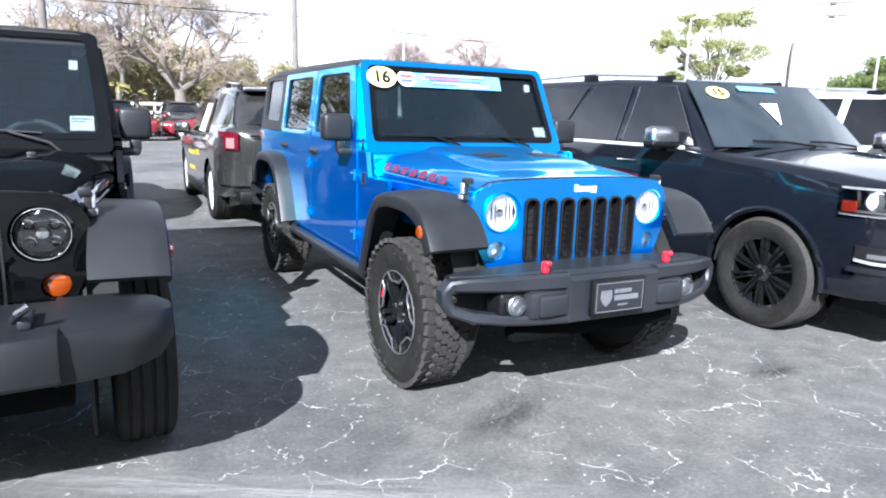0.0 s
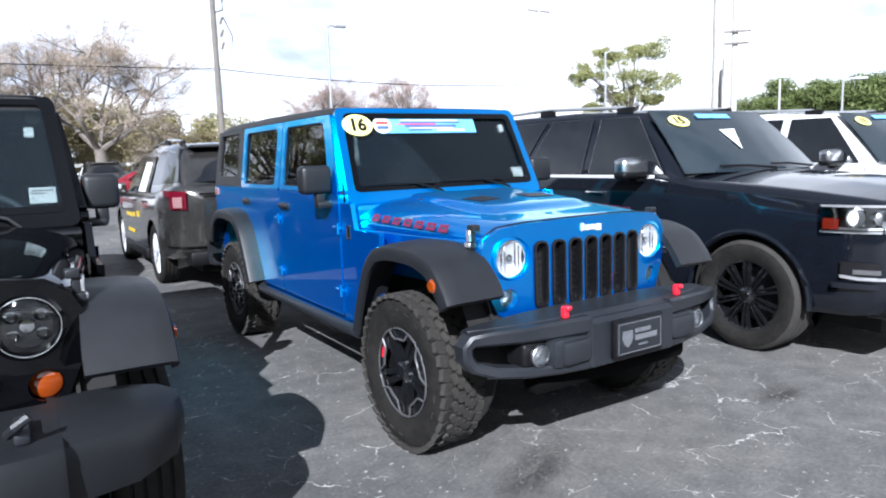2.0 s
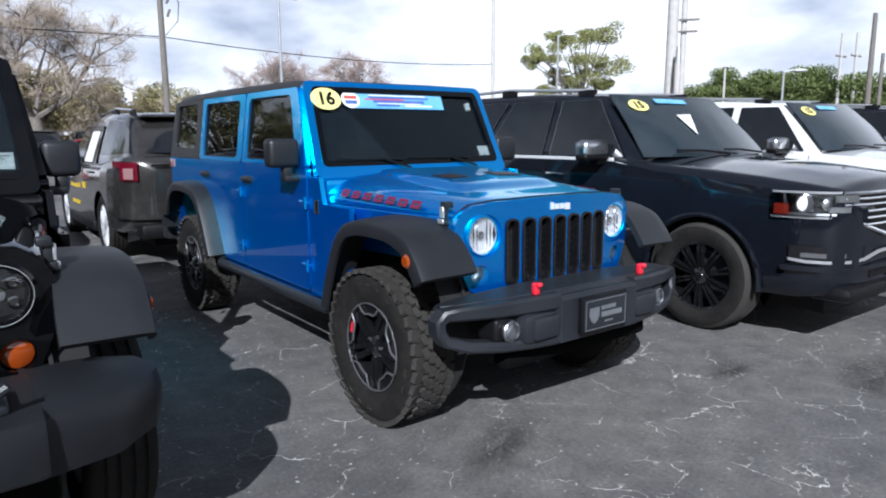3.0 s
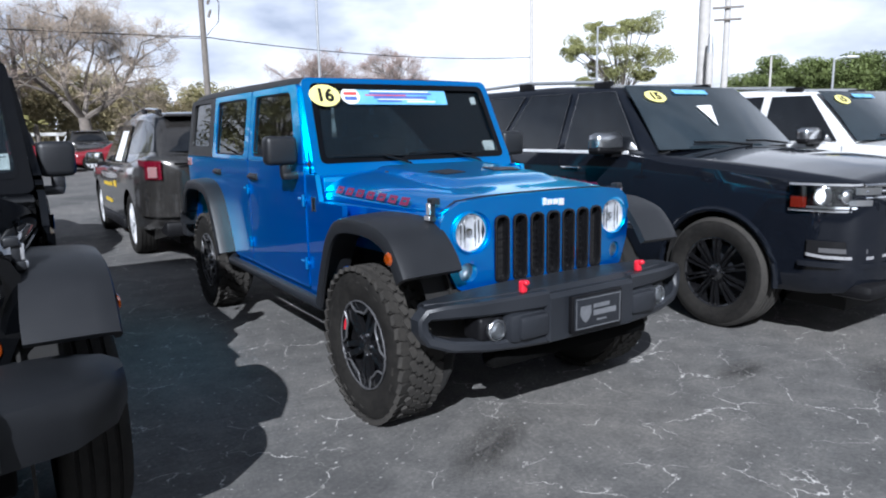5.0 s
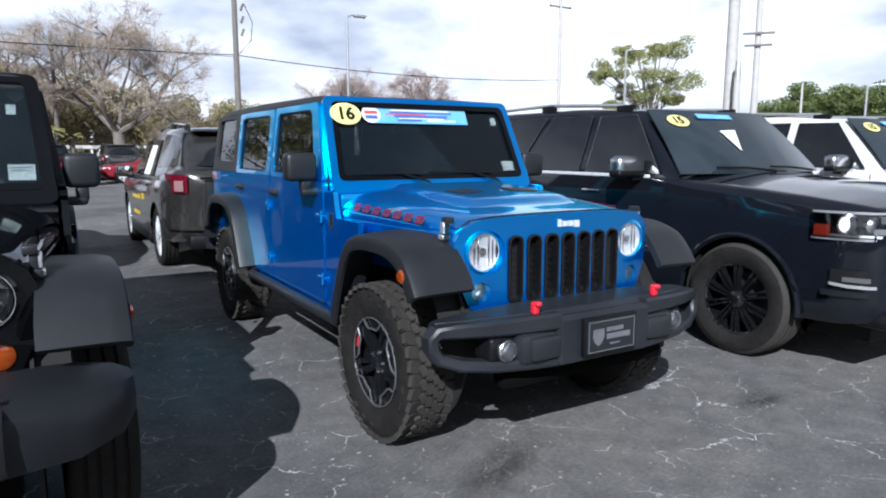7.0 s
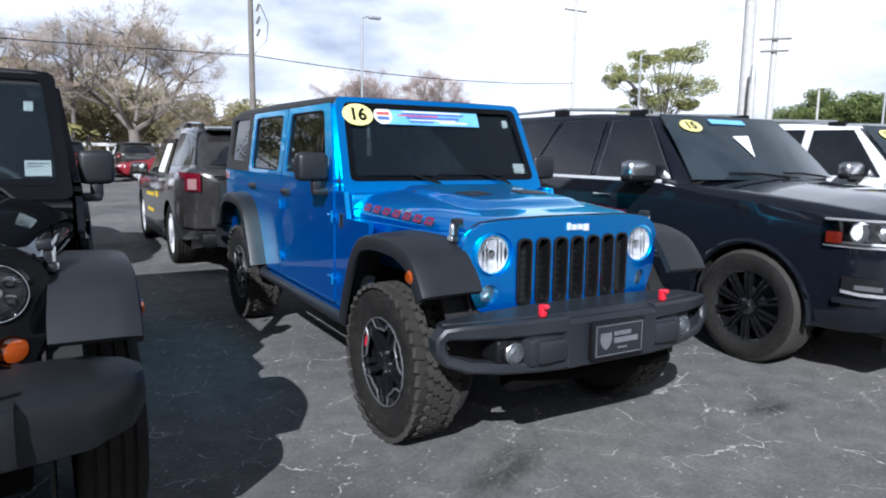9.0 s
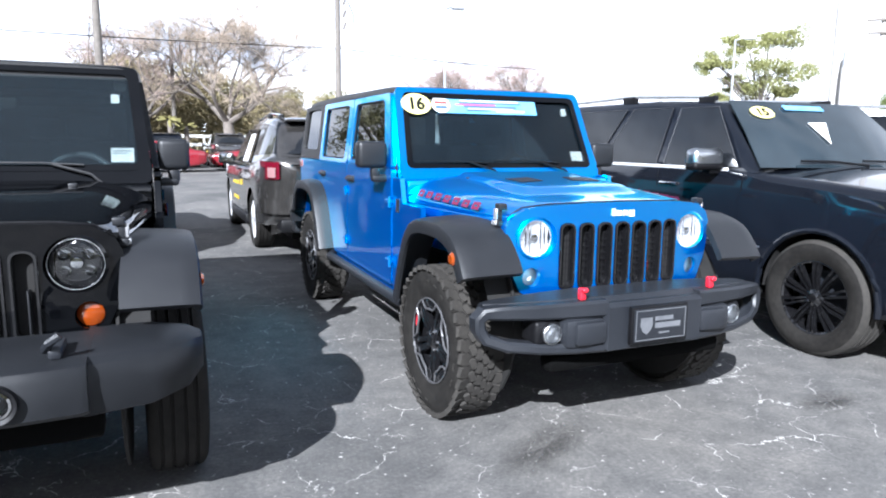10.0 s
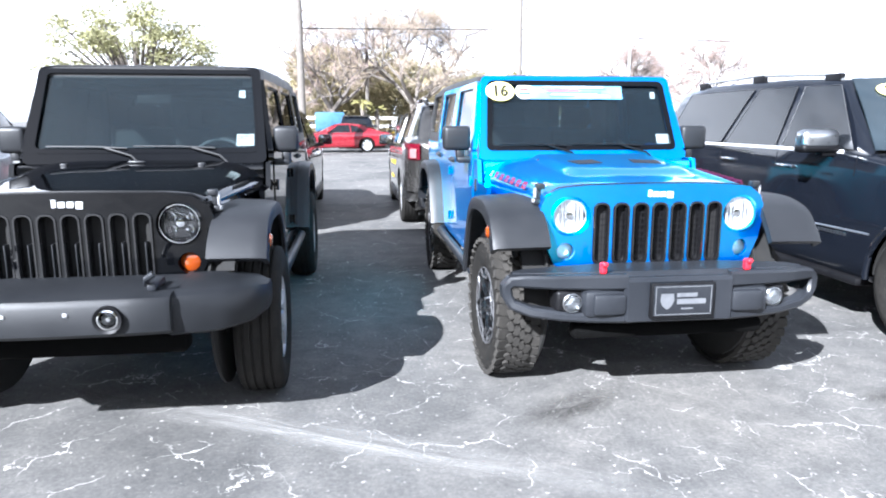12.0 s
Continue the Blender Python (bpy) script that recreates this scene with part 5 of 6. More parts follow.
        part("mirror_foot", boxes((s * (mx - 0.10) - 0.08, s * (mx - 0.10) + 0.08, my - 0.05, my + 0.05, mz - 0.12, mz - 0.07), bevel=0.02), INK, mir)
        part("mirror_glass", boxes((s * mx - mh + 0.025, s * mx + mh - 0.025, my + 0.056, my + 0.063, mz - 0.065, mz + 0.065)), CHROME, mir)
        if "rails" in spec:
            ra, rb, za, zm, zb_, rx = spec["rails"]
            rail = part("roof_rail", tube([(s * rx, ra, za - 0.01), (s * rx, ra + 0.12, za + 0.045), (s * rx, (ra + rb) / 2, zm + 0.05), (s * rx, rb - 0.12, zb_ + 0.045), (s * rx, rb, zb_ - 0.01)], 0.017, 8), spec.get("rail_mat", INK), car)
            for fy, fz in ((ra + 0.10, za), ((ra + rb) / 2, zm), (rb - 0.10, zb_)):
                part("rail_foot", boxes((s * rx - 0.022, s * rx + 0.022, fy - 0.10, fy + 0.10, fz - 0.03, fz + 0.05), bevel=0.012), INK, rail)
        if "sill" in spec:
            part("running_board", boxes((s * 0.90 - 0.09, s * 0.90 + 0.09, 0.55, axle - 0.5, 0.30, 0.36), bevel=0.02), INK, car)
        # head and tail lamps wrap the corners
        for kind in ("head", "tail"):
            for nm, mat, path, za, zb_ in spec[kind]:
                bm = bmesh.new()
                for k in (0.0, 0.012):
                    rows = []
                    for z in (za, za + (zb_ - za) * 0.5, zb_):
                        rows.append([(s * (px + k * (0.8 if abs(px) > 0.8 else 0.3)), py + (-k if kind == "head" else k), z + (pz if len(p3) else 0)) for px, py, *p3 in path for pz in [p3[0] if p3 else 0.0]])
                    skin(rows, bm=bm)
                part(nm, bm, mat, car)
    if "wing_grille" in spec:
        for s in (-1, 1):
            line = part("door_moulding", tube([(s * 0.992, 0.47, 0.70), (s * 0.996, 1.2, 0.695), (s * 0.996, 2.50, 0.70)], 0.009, 6), SATIN_CHROME, car, "thin bright door moulding")
            for k in range(9):
                part("moulding_mark", boxes((s * 0.992 - 0.004, s * 0.992 + 0.006, 0.70 + 0.036 * k, 0.724 + 0.036 * k, 0.650, 0.676)), SATIN_CHROME, line)
            nose = [(0.84, -0.915), (0.64, -0.980), (0.35, -1.005), (0.07, -1.018)]
            lows = (0.965, 0.87, 0.79, 0.785)
            back = skin([[(s * a, b, lo) for (a, b), lo in zip(nose, lows)], [(s * a, b, 1.085) for a, b in nose]])
            wing = part("grille_wing", back, INK, car)
            rim_ = [(s * a, b - 0.008, lo) for (a, b), lo in zip(nose, lows)] + [(s * a, b - 0.008, 1.088) for a, b in reversed(nose)]
            part("grille_surround", tube(rim_ + rim_[:1], 0.013, 6), CHROME, wing)
            for k, (lx, ly, rz) in enumerate(((0.955, -0.735, -38), (0.905, -0.845, -60))):
                m = pose(s * lx, ly, 1.018, 0, 0, rz if s > 0 else 180 - rz)
                eye = part("beam_lamp", lathe([(0.060 - 0.016 * k, -0.02), (0.062 - 0.016 * k, 0.024), (0.054 - 0.016 * k, 0.027), (0.050 - 0.016 * k, 0.0)], m, 24), CHROME, car)
                part("beam_bowl", lathe([(0.052 - 0.016 * k, 0.018), (0.034 - 0.010 * k, 0.026), (0.0, 0.030)], m, 20), SATIN_CHROME if k else REFLECTOR, eye)
            for z in (0.83, 0.875, 0.92, 0.965, 1.01, 1.05):
                pts = []
                for (a, b), lo in zip(nose, lows):
                    if lo < z:
                        pts.append((s * a, b - 0.012, z))
                if len(pts) > 1:
                    part("grille_bar", tube(pts, 0.0105, 8), CHROME, wing)
    part("windscreen", screen(*spec["front_screen"]), SUV_SCREEN, car)
    part("rear_screen", screen(*spec["rear_screen"]), PRIVACY, car)
    for nm, mat, rows, bev in spec["blocks"]:
        part(nm, boxes(*rows, bevel=bev), mat, car)
    part("underbody", boxes((-0.62, 0.62, spec["lower"][1][0] + 0.2, spec["lower"][-2][0] - 0.2, 0.22, 0.42)), DARK, car)
    for u0, u1 in ((0.05, -0.60), (0.58, 0.02)):
        w, ym, ye, z = spec["front_screen"][0]
        part("wiper", tube([(u0, ym - 0.03, z + 0.02), ((u0 + u1) / 2, ym - 0.01 + (ye - ym) * 0.2, z + 0.05), (u1, ym + (ye - ym) * (u1 / w) ** 2, z + 0.055)], 0.010, 6), INK, car)
    car.matrix_basis = at
    return car


FULL_SIZE = dict(
    wheelbase=3.02, tyre=0.408, track=0.862, tyre_w=0.275, rim=0.268, arch=0.462, style="black", rubber=DUSTY_RUBBER, wing_grille=True, arch_lips=True, sill=True, bright_frames=True,
    lower=[(-0.99, 0.72, 0.46, 1.00, 0.05), (-0.965, 0.82, 0.42, 1.08, 0.06), (-0.88, 0.91, 0.38, 1.125, 0.07), (-0.70, 0.97, 0.35, 1.155, 0.075), (-0.40, 0.99, 0.34, 1.19, 0.075), (0.0, 0.995, 0.33, 1.225, 0.075), (0.45, 0.995, 0.33, 1.255, 0.07), (0.66, 0.995, 0.33, 1.265, 0.045), (0.9, 0.995, 0.33, 1.27, 0.03), (3.6, 0.99, 0.36, 1.28, 0.03), (4.0, 0.965, 0.40, 1.28, 0.03), (4.22, 0.90, 0.46, 1.24, 0.05), (4.27, 0.82, 0.52, 1.16, 0.06)],
    upper=[(0.60, 0.945, 1.25, 0.88, 1.29), (0.86, 0.955, 1.25, 0.82, 1.56), (1.13, 0.960, 1.25, 0.770, 1.812), (2.0, 0.960, 1.25, 0.770, 1.868), (3.3, 0.955, 1.25, 0.76, 1.872), (3.85, 0.93, 1.25, 0.74, 1.83), (4.12, 0.90, 1.25, 0.79, 1.54), (4.20, 0.88, 1.25, 0.85, 1.29)],
    panes=[((0.76, 1.285), (1.61, 1.285), (1.59, 1.775), (1.15, 1.770)), ((1.71, 1.285), (2.52, 1.285), (2.24, 1.785), (1.69, 1.780)), ((2.62, 1.285), (3.80, 1.285), (3.56, 1.78), (2.34, 1.785))],
    shuts=[0.70, 1.66, 2.58], handles=[(1.50, 1.12), (2.40, 1.13)], handle_mat=CHROME,
    mirror_half=0.155, mirror=(1.10, 0.98, 1.345), mirror_mat=SATIN_CHROME, rails=(1.30, 3.6, 1.822, 1.868, 1.852, 0.69), rail_mat=SILVER,
    front_screen=((0.935, 0.44, 0.575, 1.285), (0.775, 1.05, 1.095, 1.815)), rear_screen=((0.74, 4.235, 4.18, 1.32), (0.62, 4.06, 3.98, 1.80)),
    head=[("headlamp", GLOSS_BLACK, [(0.990, -0.535), (0.985, -0.60), (0.950, -0.74), (0.885, -0.865), (0.74, -0.945)], 0.930, 1.09), ("lamp_surround", MACHINED, [(0.996, -0.53), (0.990, -0.60), (0.955, -0.745), (0.890, -0.872), (0.74, -0.952)], 0.918, 0.932), ("lamp_brow", MACHINED, [(0.993, -0.53), (0.988, -0.60), (0.952, -0.745), (0.888, -0.870), (0.74, -0.952)], 1.084, 1.097), ("inner_reflector", SATIN_CHROME, [(0.880, -0.885), (0.80, -0.945), (0.74, -0.965)], 1.03, 1.075), ("inner_wedge", SATIN_CHROME, [(0.905, -0.862), (0.86, -0.905), (0.80, -0.948)], 0.962, 0.998), ("lower_reflector", REFLECTOR, [(0.985, -0.62), (0.955, -0.755), (0.88, -0.885), (0.74, -0.957)], 0.940, 0.955), ("headlamp_lens", LENS, [(1.003, -0.535), (0.998, -0.60), (0.962, -0.755), (0.896, -0.88), (0.74, -0.965)], 0.930, 1.09), ("side_marker", RED_AMBER, [(1.003, -0.545), (1.000, -0.60), (0.990, -0.640)], 0.942, 1.012), ("fog_strip", MACHINED, [(0.985, -0.66, 0.01), (0.960, -0.76, 0.0), (0.905, -0.87, 0.0), (0.78, -0.955, 0.0), (0.62, -0.992, 0.012), (0.45, -1.008, 0.05), (0.0, -1.022, 0.065)], 0.622, 0.642), ("fog_recess", INK, [(0.985, -0.66), (0.958, -0.76), (0.900, -0.866), (0.76, -0.952), (0.62, -0.985)], 0.645, 0.735), ("fog_lamp", RIM_EDGE, [(0.972, -0.73), (0.915, -0.855), (0.80, -0.945)], 0.660, 0.690), ("bumper_crease", NAVY_BLACK, [(1.000, -0.62), (0.985, -0.70), (0.93, -0.83), (0.80, -0.955), (0.60, -1.0), (0.0, -1.03)], 0.565, 0.60)],
    tail=[("tail_lamp", TAIL_RED, [(0.96, 4.05), (0.93, 4.18), (0.78, 4.25)], 0.95, 1.25)],
    blocks=[("number_plate", GREY_PRINT, [(-0.16, 0.16, -1.045, -1.03, 0.46, 0.60)], 0.004), ] + [("front_bumper", INK, [(-0.86, 0.86, -1.03, -0.72, 0.36, 0.47)], 0.05), ("bumper_vent", INK, [(-0.52, 0.52, -1.0, -0.9, 0.50, 0.60)], 0.01)],
)
CROSSOVER = dict(
    wheelbase=2.865, tyre=0.385, track=0.855, tyre_w=0.255, rim=0.265, arch=0.435, style="chrome",
    lower=[(-0.98, 0.66, 0.42, 0.80, 0.06), (-0.95, 0.80, 0.36, 0.92, 0.10), (-0.8, 0.92, 0.30, 1.02, 0.14), (-0.4, 0.985, 0.28, 1.08, 0.14), (0.0, 1.0, 0.27, 1.11, 0.13), (0.45, 1.0, 0.27, 1.14, 0.10), (0.8, 1.0, 0.27, 1.13, 0.05), (2.9, 1.0, 0.30, 1.16, 0.04), (3.3, 0.992, 0.33, 1.21, 0.05), (3.6, 0.965, 0.36, 1.25, 0.06), (3.8, 0.92, 0.40, 1.27, 0.07), (3.93, 0.85, 0.44, 1.26, 0.08), (4.02, 0.74, 0.48, 1.22, 0.09), (4.06, 0.60, 0.52, 1.14, 0.09)],
    upper=[(0.42, 0.92, 1.11, 0.86, 1.14), (0.85, 0.935, 1.11, 0.78, 1.45), (1.30, 0.945, 1.11, 0.715, 1.715), (2.2, 0.945, 1.11, 0.72, 1.775), (3.1, 0.93, 1.11, 0.71, 1.752), (3.4, 0.915, 1.11, 0.70, 1.715), (3.60, 0.895, 1.11, 0.715, 1.60), (3.80, 0.865, 1.11, 0.77, 1.36), (3.92, 0.81, 1.11, 0.78, 1.16)],
    panes=[((0.80, 1.13), (1.62, 1.13), (1.62, 1.61), (1.26, 1.61)), ((1.70, 1.13), (2.52, 1.13), (2.44, 1.61), (1.70, 1.61))],
    shuts=[0.70, 1.66, 2.56], handles=[(1.50, 1.02), (2.36, 1.03)],
    mirror=(1.09, 0.82, 1.17), rails=(1.4, 3.35, 1.722, 1.772, 1.735, 0.62), rail_mat=CHROME,
    front_screen=((0.84, 0.26, 0.55, 1.135), (0.68, 1.18, 1.30, 1.70)), rear_screen=((0.82, 3.905, 3.80, 1.285), (0.70, 3.50, 3.44, 1.675)), wrap_glass=(2.60, 3.84, 1.245),
    head=[("headlamp", REFLECTOR, [(0.97, -0.45), (0.92, -0.72), (0.70, -0.94)], 0.80, 0.95)],
    tail=[("tail_lamp", TAIL_RED, [(0.925, 3.80), (0.892, 3.865), (0.855, 3.935), (0.79, 4.0)], 0.985, 1.19), ("tail_lamp_arm", TAIL_RED, [(0.962, 3.64, 0.015), (0.945, 3.73, 0.005), (0.925, 3.80)], 1.125, 1.19), ("tail_lamp_clear", TAIL_WHITE, [(0.908, 3.878), (0.868, 3.948), (0.83, 3.985)], 1.005, 1.125), ("tailgate_strip", CHROME, [(0.66, 4.078), (0.3, 4.082), (0.0, 4.082)], 1.145, 1.165), ("rear_bumper", GREY_PAINT, [(0.975, 3.62), (0.955, 3.76), (0.885, 3.93), (0.77, 4.04), (0.60, 4.09), (0.0, 4.10)], 0.56, 0.74)],
    blocks=[("rear_spoiler", GREY_PAINT, [(-0.62, 0.62, 3.36, 3.62, 1.69, 1.722)], 0.012), ("side_cladding", INK, [(-1.006, -0.9, 0.5, 2.36, 0.27, 0.40)], 0.02), ("side_cladding", INK, [(0.9, 1.006, 0.5, 2.36, 0.27, 0.40)], 0.02), ("rear_skirt", INK, [(-0.80, 0.80, 3.70, 4.045, 0.33, 0.50)], 0.04), ("number_plate", PAPER, [(-0.15, 0.15, 4.03, 4.042, 0.86, 1.0)], 0.003)],
)
COUPE = dict(
    wheelbase=2.72, tyre=0.345, track=0.80, tyre_w=0.25, rim=0.24, arch=0.385, style="chrome",
    lower=[(-0.90, 0.62, 0.35, 0.62, 0.06), (-0.86, 0.78, 0.28, 0.72, 0.08), (-0.6, 0.90, 0.24, 0.82, 0.12), (0.0, 0.945, 0.22, 0.90, 0.12), (0.6, 0.95, 0.22, 0.95, 0.10), (2.0, 0.955, 0.23, 0.96, 0.10), (2.8, 0.96, 0.24, 1.0, 0.12), (3.5, 0.93, 0.30, 0.99, 0.10), (3.80, 0.84, 0.40, 0.94, 0.08), (3.86, 0.78, 0.45, 0.88, 0.08)],
    upper=[(0.50, 0.82, 0.92, 0.78, 0.95), (0.9, 0.84, 0.92, 0.70, 1.16), (1.35, 0.85, 0.92, 0.60, 1.34), (1.8, 0.85, 0.92, 0.58, 1.37), (2.4, 0.84, 0.93, 0.57, 1.31), (2.9, 0.80, 0.95, 0.62, 1.14), (3.35, 0.76, 0.96, 0.70, 1.0)],
    panes=[((0.95, 0.95), (1.95, 0.95), (1.90, 1.29), (1.35, 1.27)), ((2.0, 0.95), (2.6, 0.98), (2.30, 1.22), (1.95, 1.28))],
    shuts=[0.75, 2.05], handles=[(1.9, 0.86)], mirror=(0.98, 0.95, 1.0),
    front_screen=((0.74, 0.42, 0.60, 0.955), (0.56, 1.25, 1.32, 1.335)), rear_screen=((0.66, 3.30, 3.22, 1.02), (0.50, 2.42, 2.36, 1.335)),
    head=[("headlamp", REFLECTOR, [(0.90, -0.52), (0.80, -0.78), (0.66, -0.89)], 0.60, 0.70)],
    tail=[("tail_lamp", TAIL_RED, [(0.84, 3.82), (0.70, 3.885), (0.45, 3.91)], 0.74, 0.86)],
    blocks=[("rear_panel", INK, [(-0.74, 0.74, 3.84, 3.885, 0.70, 0.88)], 0.02), ("diffuser", INK, [(-0.70, 0.70, 3.70, 3.87, 0.30, 0.46)], 0.03), ("boot_lip", INK, [(-0.70, 0.70, 3.72, 3.86, 0.955, 0.985)], 0.01)],
)

SUV_AT = pose(3.01, -0.03, 0)
full_black = wagon("large_suv", "glossy black full-size SUV with chrome mirrors and black wheels", NAVY_BLACK, FULL_SIZE, SUV_AT, "row of full-size SUVs")
full_white = wagon("large_suv", "glossy white full-size SUV with chrome mirrors", WHITE, FULL_SIZE, pose(6.05, -0.05, 0), "row of full-size SUVs")
full_dark = wagon("large_suv", "dark full-size SUV at the far end of the row", NAVY_BLACK, FULL_SIZE, pose(9.2, 0.0, 0), "row of full-size SUVs")


def glass_pose(u, v, spec):
    """The pose of a flat thing on a bowed windscreen."""
    (w0, ym0, ye0, z0), (w1, ym1, ye1, z1) = spec["front_screen"]
    w, ym, ye, z = (a + (b - a) * v for a, b in ((w0, w1), (ym0, ym1), (ye0, ye1), (z0, z1)))
    up = Vector((0, ym1 - ym0, z1 - z0)).normalized()
    k = u / w
    right = Vector((w, 2 * (ye - ym) * k, 0)).normalized()
    out = right.cross(up).normalized()
    m = Matrix((right, out.cross(right), out)).transposed().to_4x4()
    m.translation = Vector((u, ym + (ye - ym) * k * k, z + 0.02 * math.sin(v * math.pi))) + out * 0.016
    return m


def year_tag(u, v, spec, at, text, label):
    """An oval year sticker on a bowed windscreen."""
    m = glass_pose(u, v, spec)
    ob = part("year_sticker", oval(0.115, 0.075, m), YELLOW, None, label)
    ob.matrix_basis = at
    tagged(ob, category="sticker")
    letters(text, 0.12, 0.001, INK, ob, m @ Matrix.Translation((0, 0, 0.0035)), "year_number", 0.005)
    return m


year_tag(-0.56, 0.775, FULL_SIZE, SUV_AT, "15", "pale yellow oval year sticker reading 15")
year_tag(-0.56, 0.775, FULL_SIZE, full_white.matrix_basis.copy(), "15", "pale yellow oval sticker on white SUV's windscreen")
year_tag(-0.56, 0.775, FULL_SIZE, full_dark.matrix_basis.copy(), "15", "pale yellow oval sticker on dark SUV's windscreen")

# plain pale blue strip near the top of both SUV windscreens
for at_ in (SUV_AT, full_white.matrix_basis.copy()):
    ob = part("windscreen_strip", boxes((-0.30, 0.16, -0.03, 0.03, 0, 0.002), m=glass_pose(0.0, 0.87, FULL_SIZE)), SKY_INK, None, "pale blue strip along top of windscreen")
    ob.matrix_basis = at_
    tagged(ob, category="sticker")
# flat white three-cornered patch laid on the glass
sheet = part("white_triangle", plate([(-0.11, 0.12), (0.10, 0.13), (-0.06, -0.14)], [], lambda u, v, w: glass_pose(-0.08, 0.46, FULL_SIZE) @ Vector((u, v, w)), 0.002), PAPER, None, "white three-cornered patch on black SUV's windscreen")
sheet.matrix_basis = SUV_AT
tagged(sheet, category="paper")

CROSS_AT = pose(0.05, 9.10, 0, 0, 0, 180)
cross_grey = wagon("crossover", "grey metallic crossover with chrome wheels and yellow door lettering", GREY_PAINT, CROSSOVER, CROSS_AT)
for a, b, c, d in ((0.86, 0.98, 0.78, 0.83), (1.02, 1.40, 0.78, 0.83), (1.46, 1.62, 0.79, 0.85), (0.92, 1.06, 0.55, 0.60), (1.10, 1.50, 0.55, 0.60), (1.80, 2.0, 0.80, 0.88)):
    part("door_lettering", boxes((1.0005, 1.004, a, b, c, d)), YELLOW_MARK, cross_grey, "yellow printed strip")
part("window_sheet", pane(((1.78, 1.15), (2.30, 1.15), (2.26, 1.58), (1.82, 1.58)), lambda y, z: 0.948 - (z - 1.11) * 0.357 + 0.012, 1, 0.002), PAPER, cross_grey, "white paper price sheet")
cross_dark = wagon("crossover", "black crossover parked behind the black off-roader", NAVY_BLACK, CROSSOVER, pose(-3.20, 9.25, 0, 0, 0, 180))
red_coupe = wagon("coupe", "bright red fastback coupe across the aisle", RED_PAINT, COUPE, pose(-3.75, 29.6, 0, 0, 0, -90))

silver_car = wagon("crossover", "silver crossover parked beside the black off-roader", SILVER, CROSSOVER, pose(-5.95, 0.25, 0))

# ---- far row of parked cars ----
tagged(copy_thing(red_coupe, pose(1.3, 31.3, 0, 0, 0, -90)), "second bright red coupe across the aisle")
for px, py, rz, src in ((-9.0, 31.0, 180, cross_dark), (-1.5, 36.5, 180, cross_dark), (1.6, 37.0, 180, cross_grey), (4.6, 37.0, 0, cross_dark), (-5.2, 37.0, 180, full_white), (8.0, 38.0, 180, full_white)):
    ob = copy_thing(src, pose(px, py, 0, 0, 0, rz))
    tagged(ob, "car parked in the far row under the trees", group="far row of parked cars")


# ---- trees ----
def leaves(bm, blobs, count, size, rng, flat=0.6):
    """Small crossed leaf cards scattered through uneven clumps."""
    for cx, cy, cz, rx, ry, rz in blobs:
        for _ in range(count):
            d = Vector((rng.gauss(0, 1), rng.gauss(0, 1), rng.gauss(0, 1))).normalized() * (rng.random() ** 0.45)
            p = Vector((cx + d.x * rx, cy + d.y * ry, cz + d.z * rz))
            a, b = Vector((rng.gauss(0, 1), rng.gauss(0, 1), rng.gauss(0, flat))).normalized(), Vector((rng.gauss(0, 1), rng.gauss(0, 1), rng.gauss(0, 1))).normalized()
            k = size * rng.uniform(0.6, 1.4)
            vs = [bm.verts.new(p + a * k), bm.verts.new(p + b * k * 0.6), bm.verts.new(p - a * k), bm.verts.new(p - b * k * 0.6)]
            bm.faces.new(vs)


def grow(bm, p, d, length, r, depth, rng, tips, bend=0.35, low=0.012):
    """A limb that forks into thinner ones; tips gathers where twigs start."""
    pts, q, e = [p], p.copy(), d.copy()
    for _ in range(4):
        e = (e + Vector((rng.gauss(0, bend), rng.gauss(0, bend), rng.gauss(0.05, bend * 0.6))) * 0.35).normalized()
        q = q + e * length / 4
        pts.append(q.copy())
    tube(pts, r, 6 if r > 0.05 else 4, bm, taper=max(low, r * 0.62))
    if depth == 0:
        tips.append((q, e))
        return
    for k in range(rng.choice((2, 3, 3))):
        side = Vector((rng.gauss(0, 1), rng.gauss(0, 1), rng.gauss(0.1, 0.6))).normalized()
        start = pts[rng.choice((2, 3, 4))] if k else q
        grow(bm, start, (e * 0.75 + side * 0.75).normalized(), length * rng.uniform(0.62, 0.82), max(low, r * 0.58), depth - 1, rng, tips, bend, low)


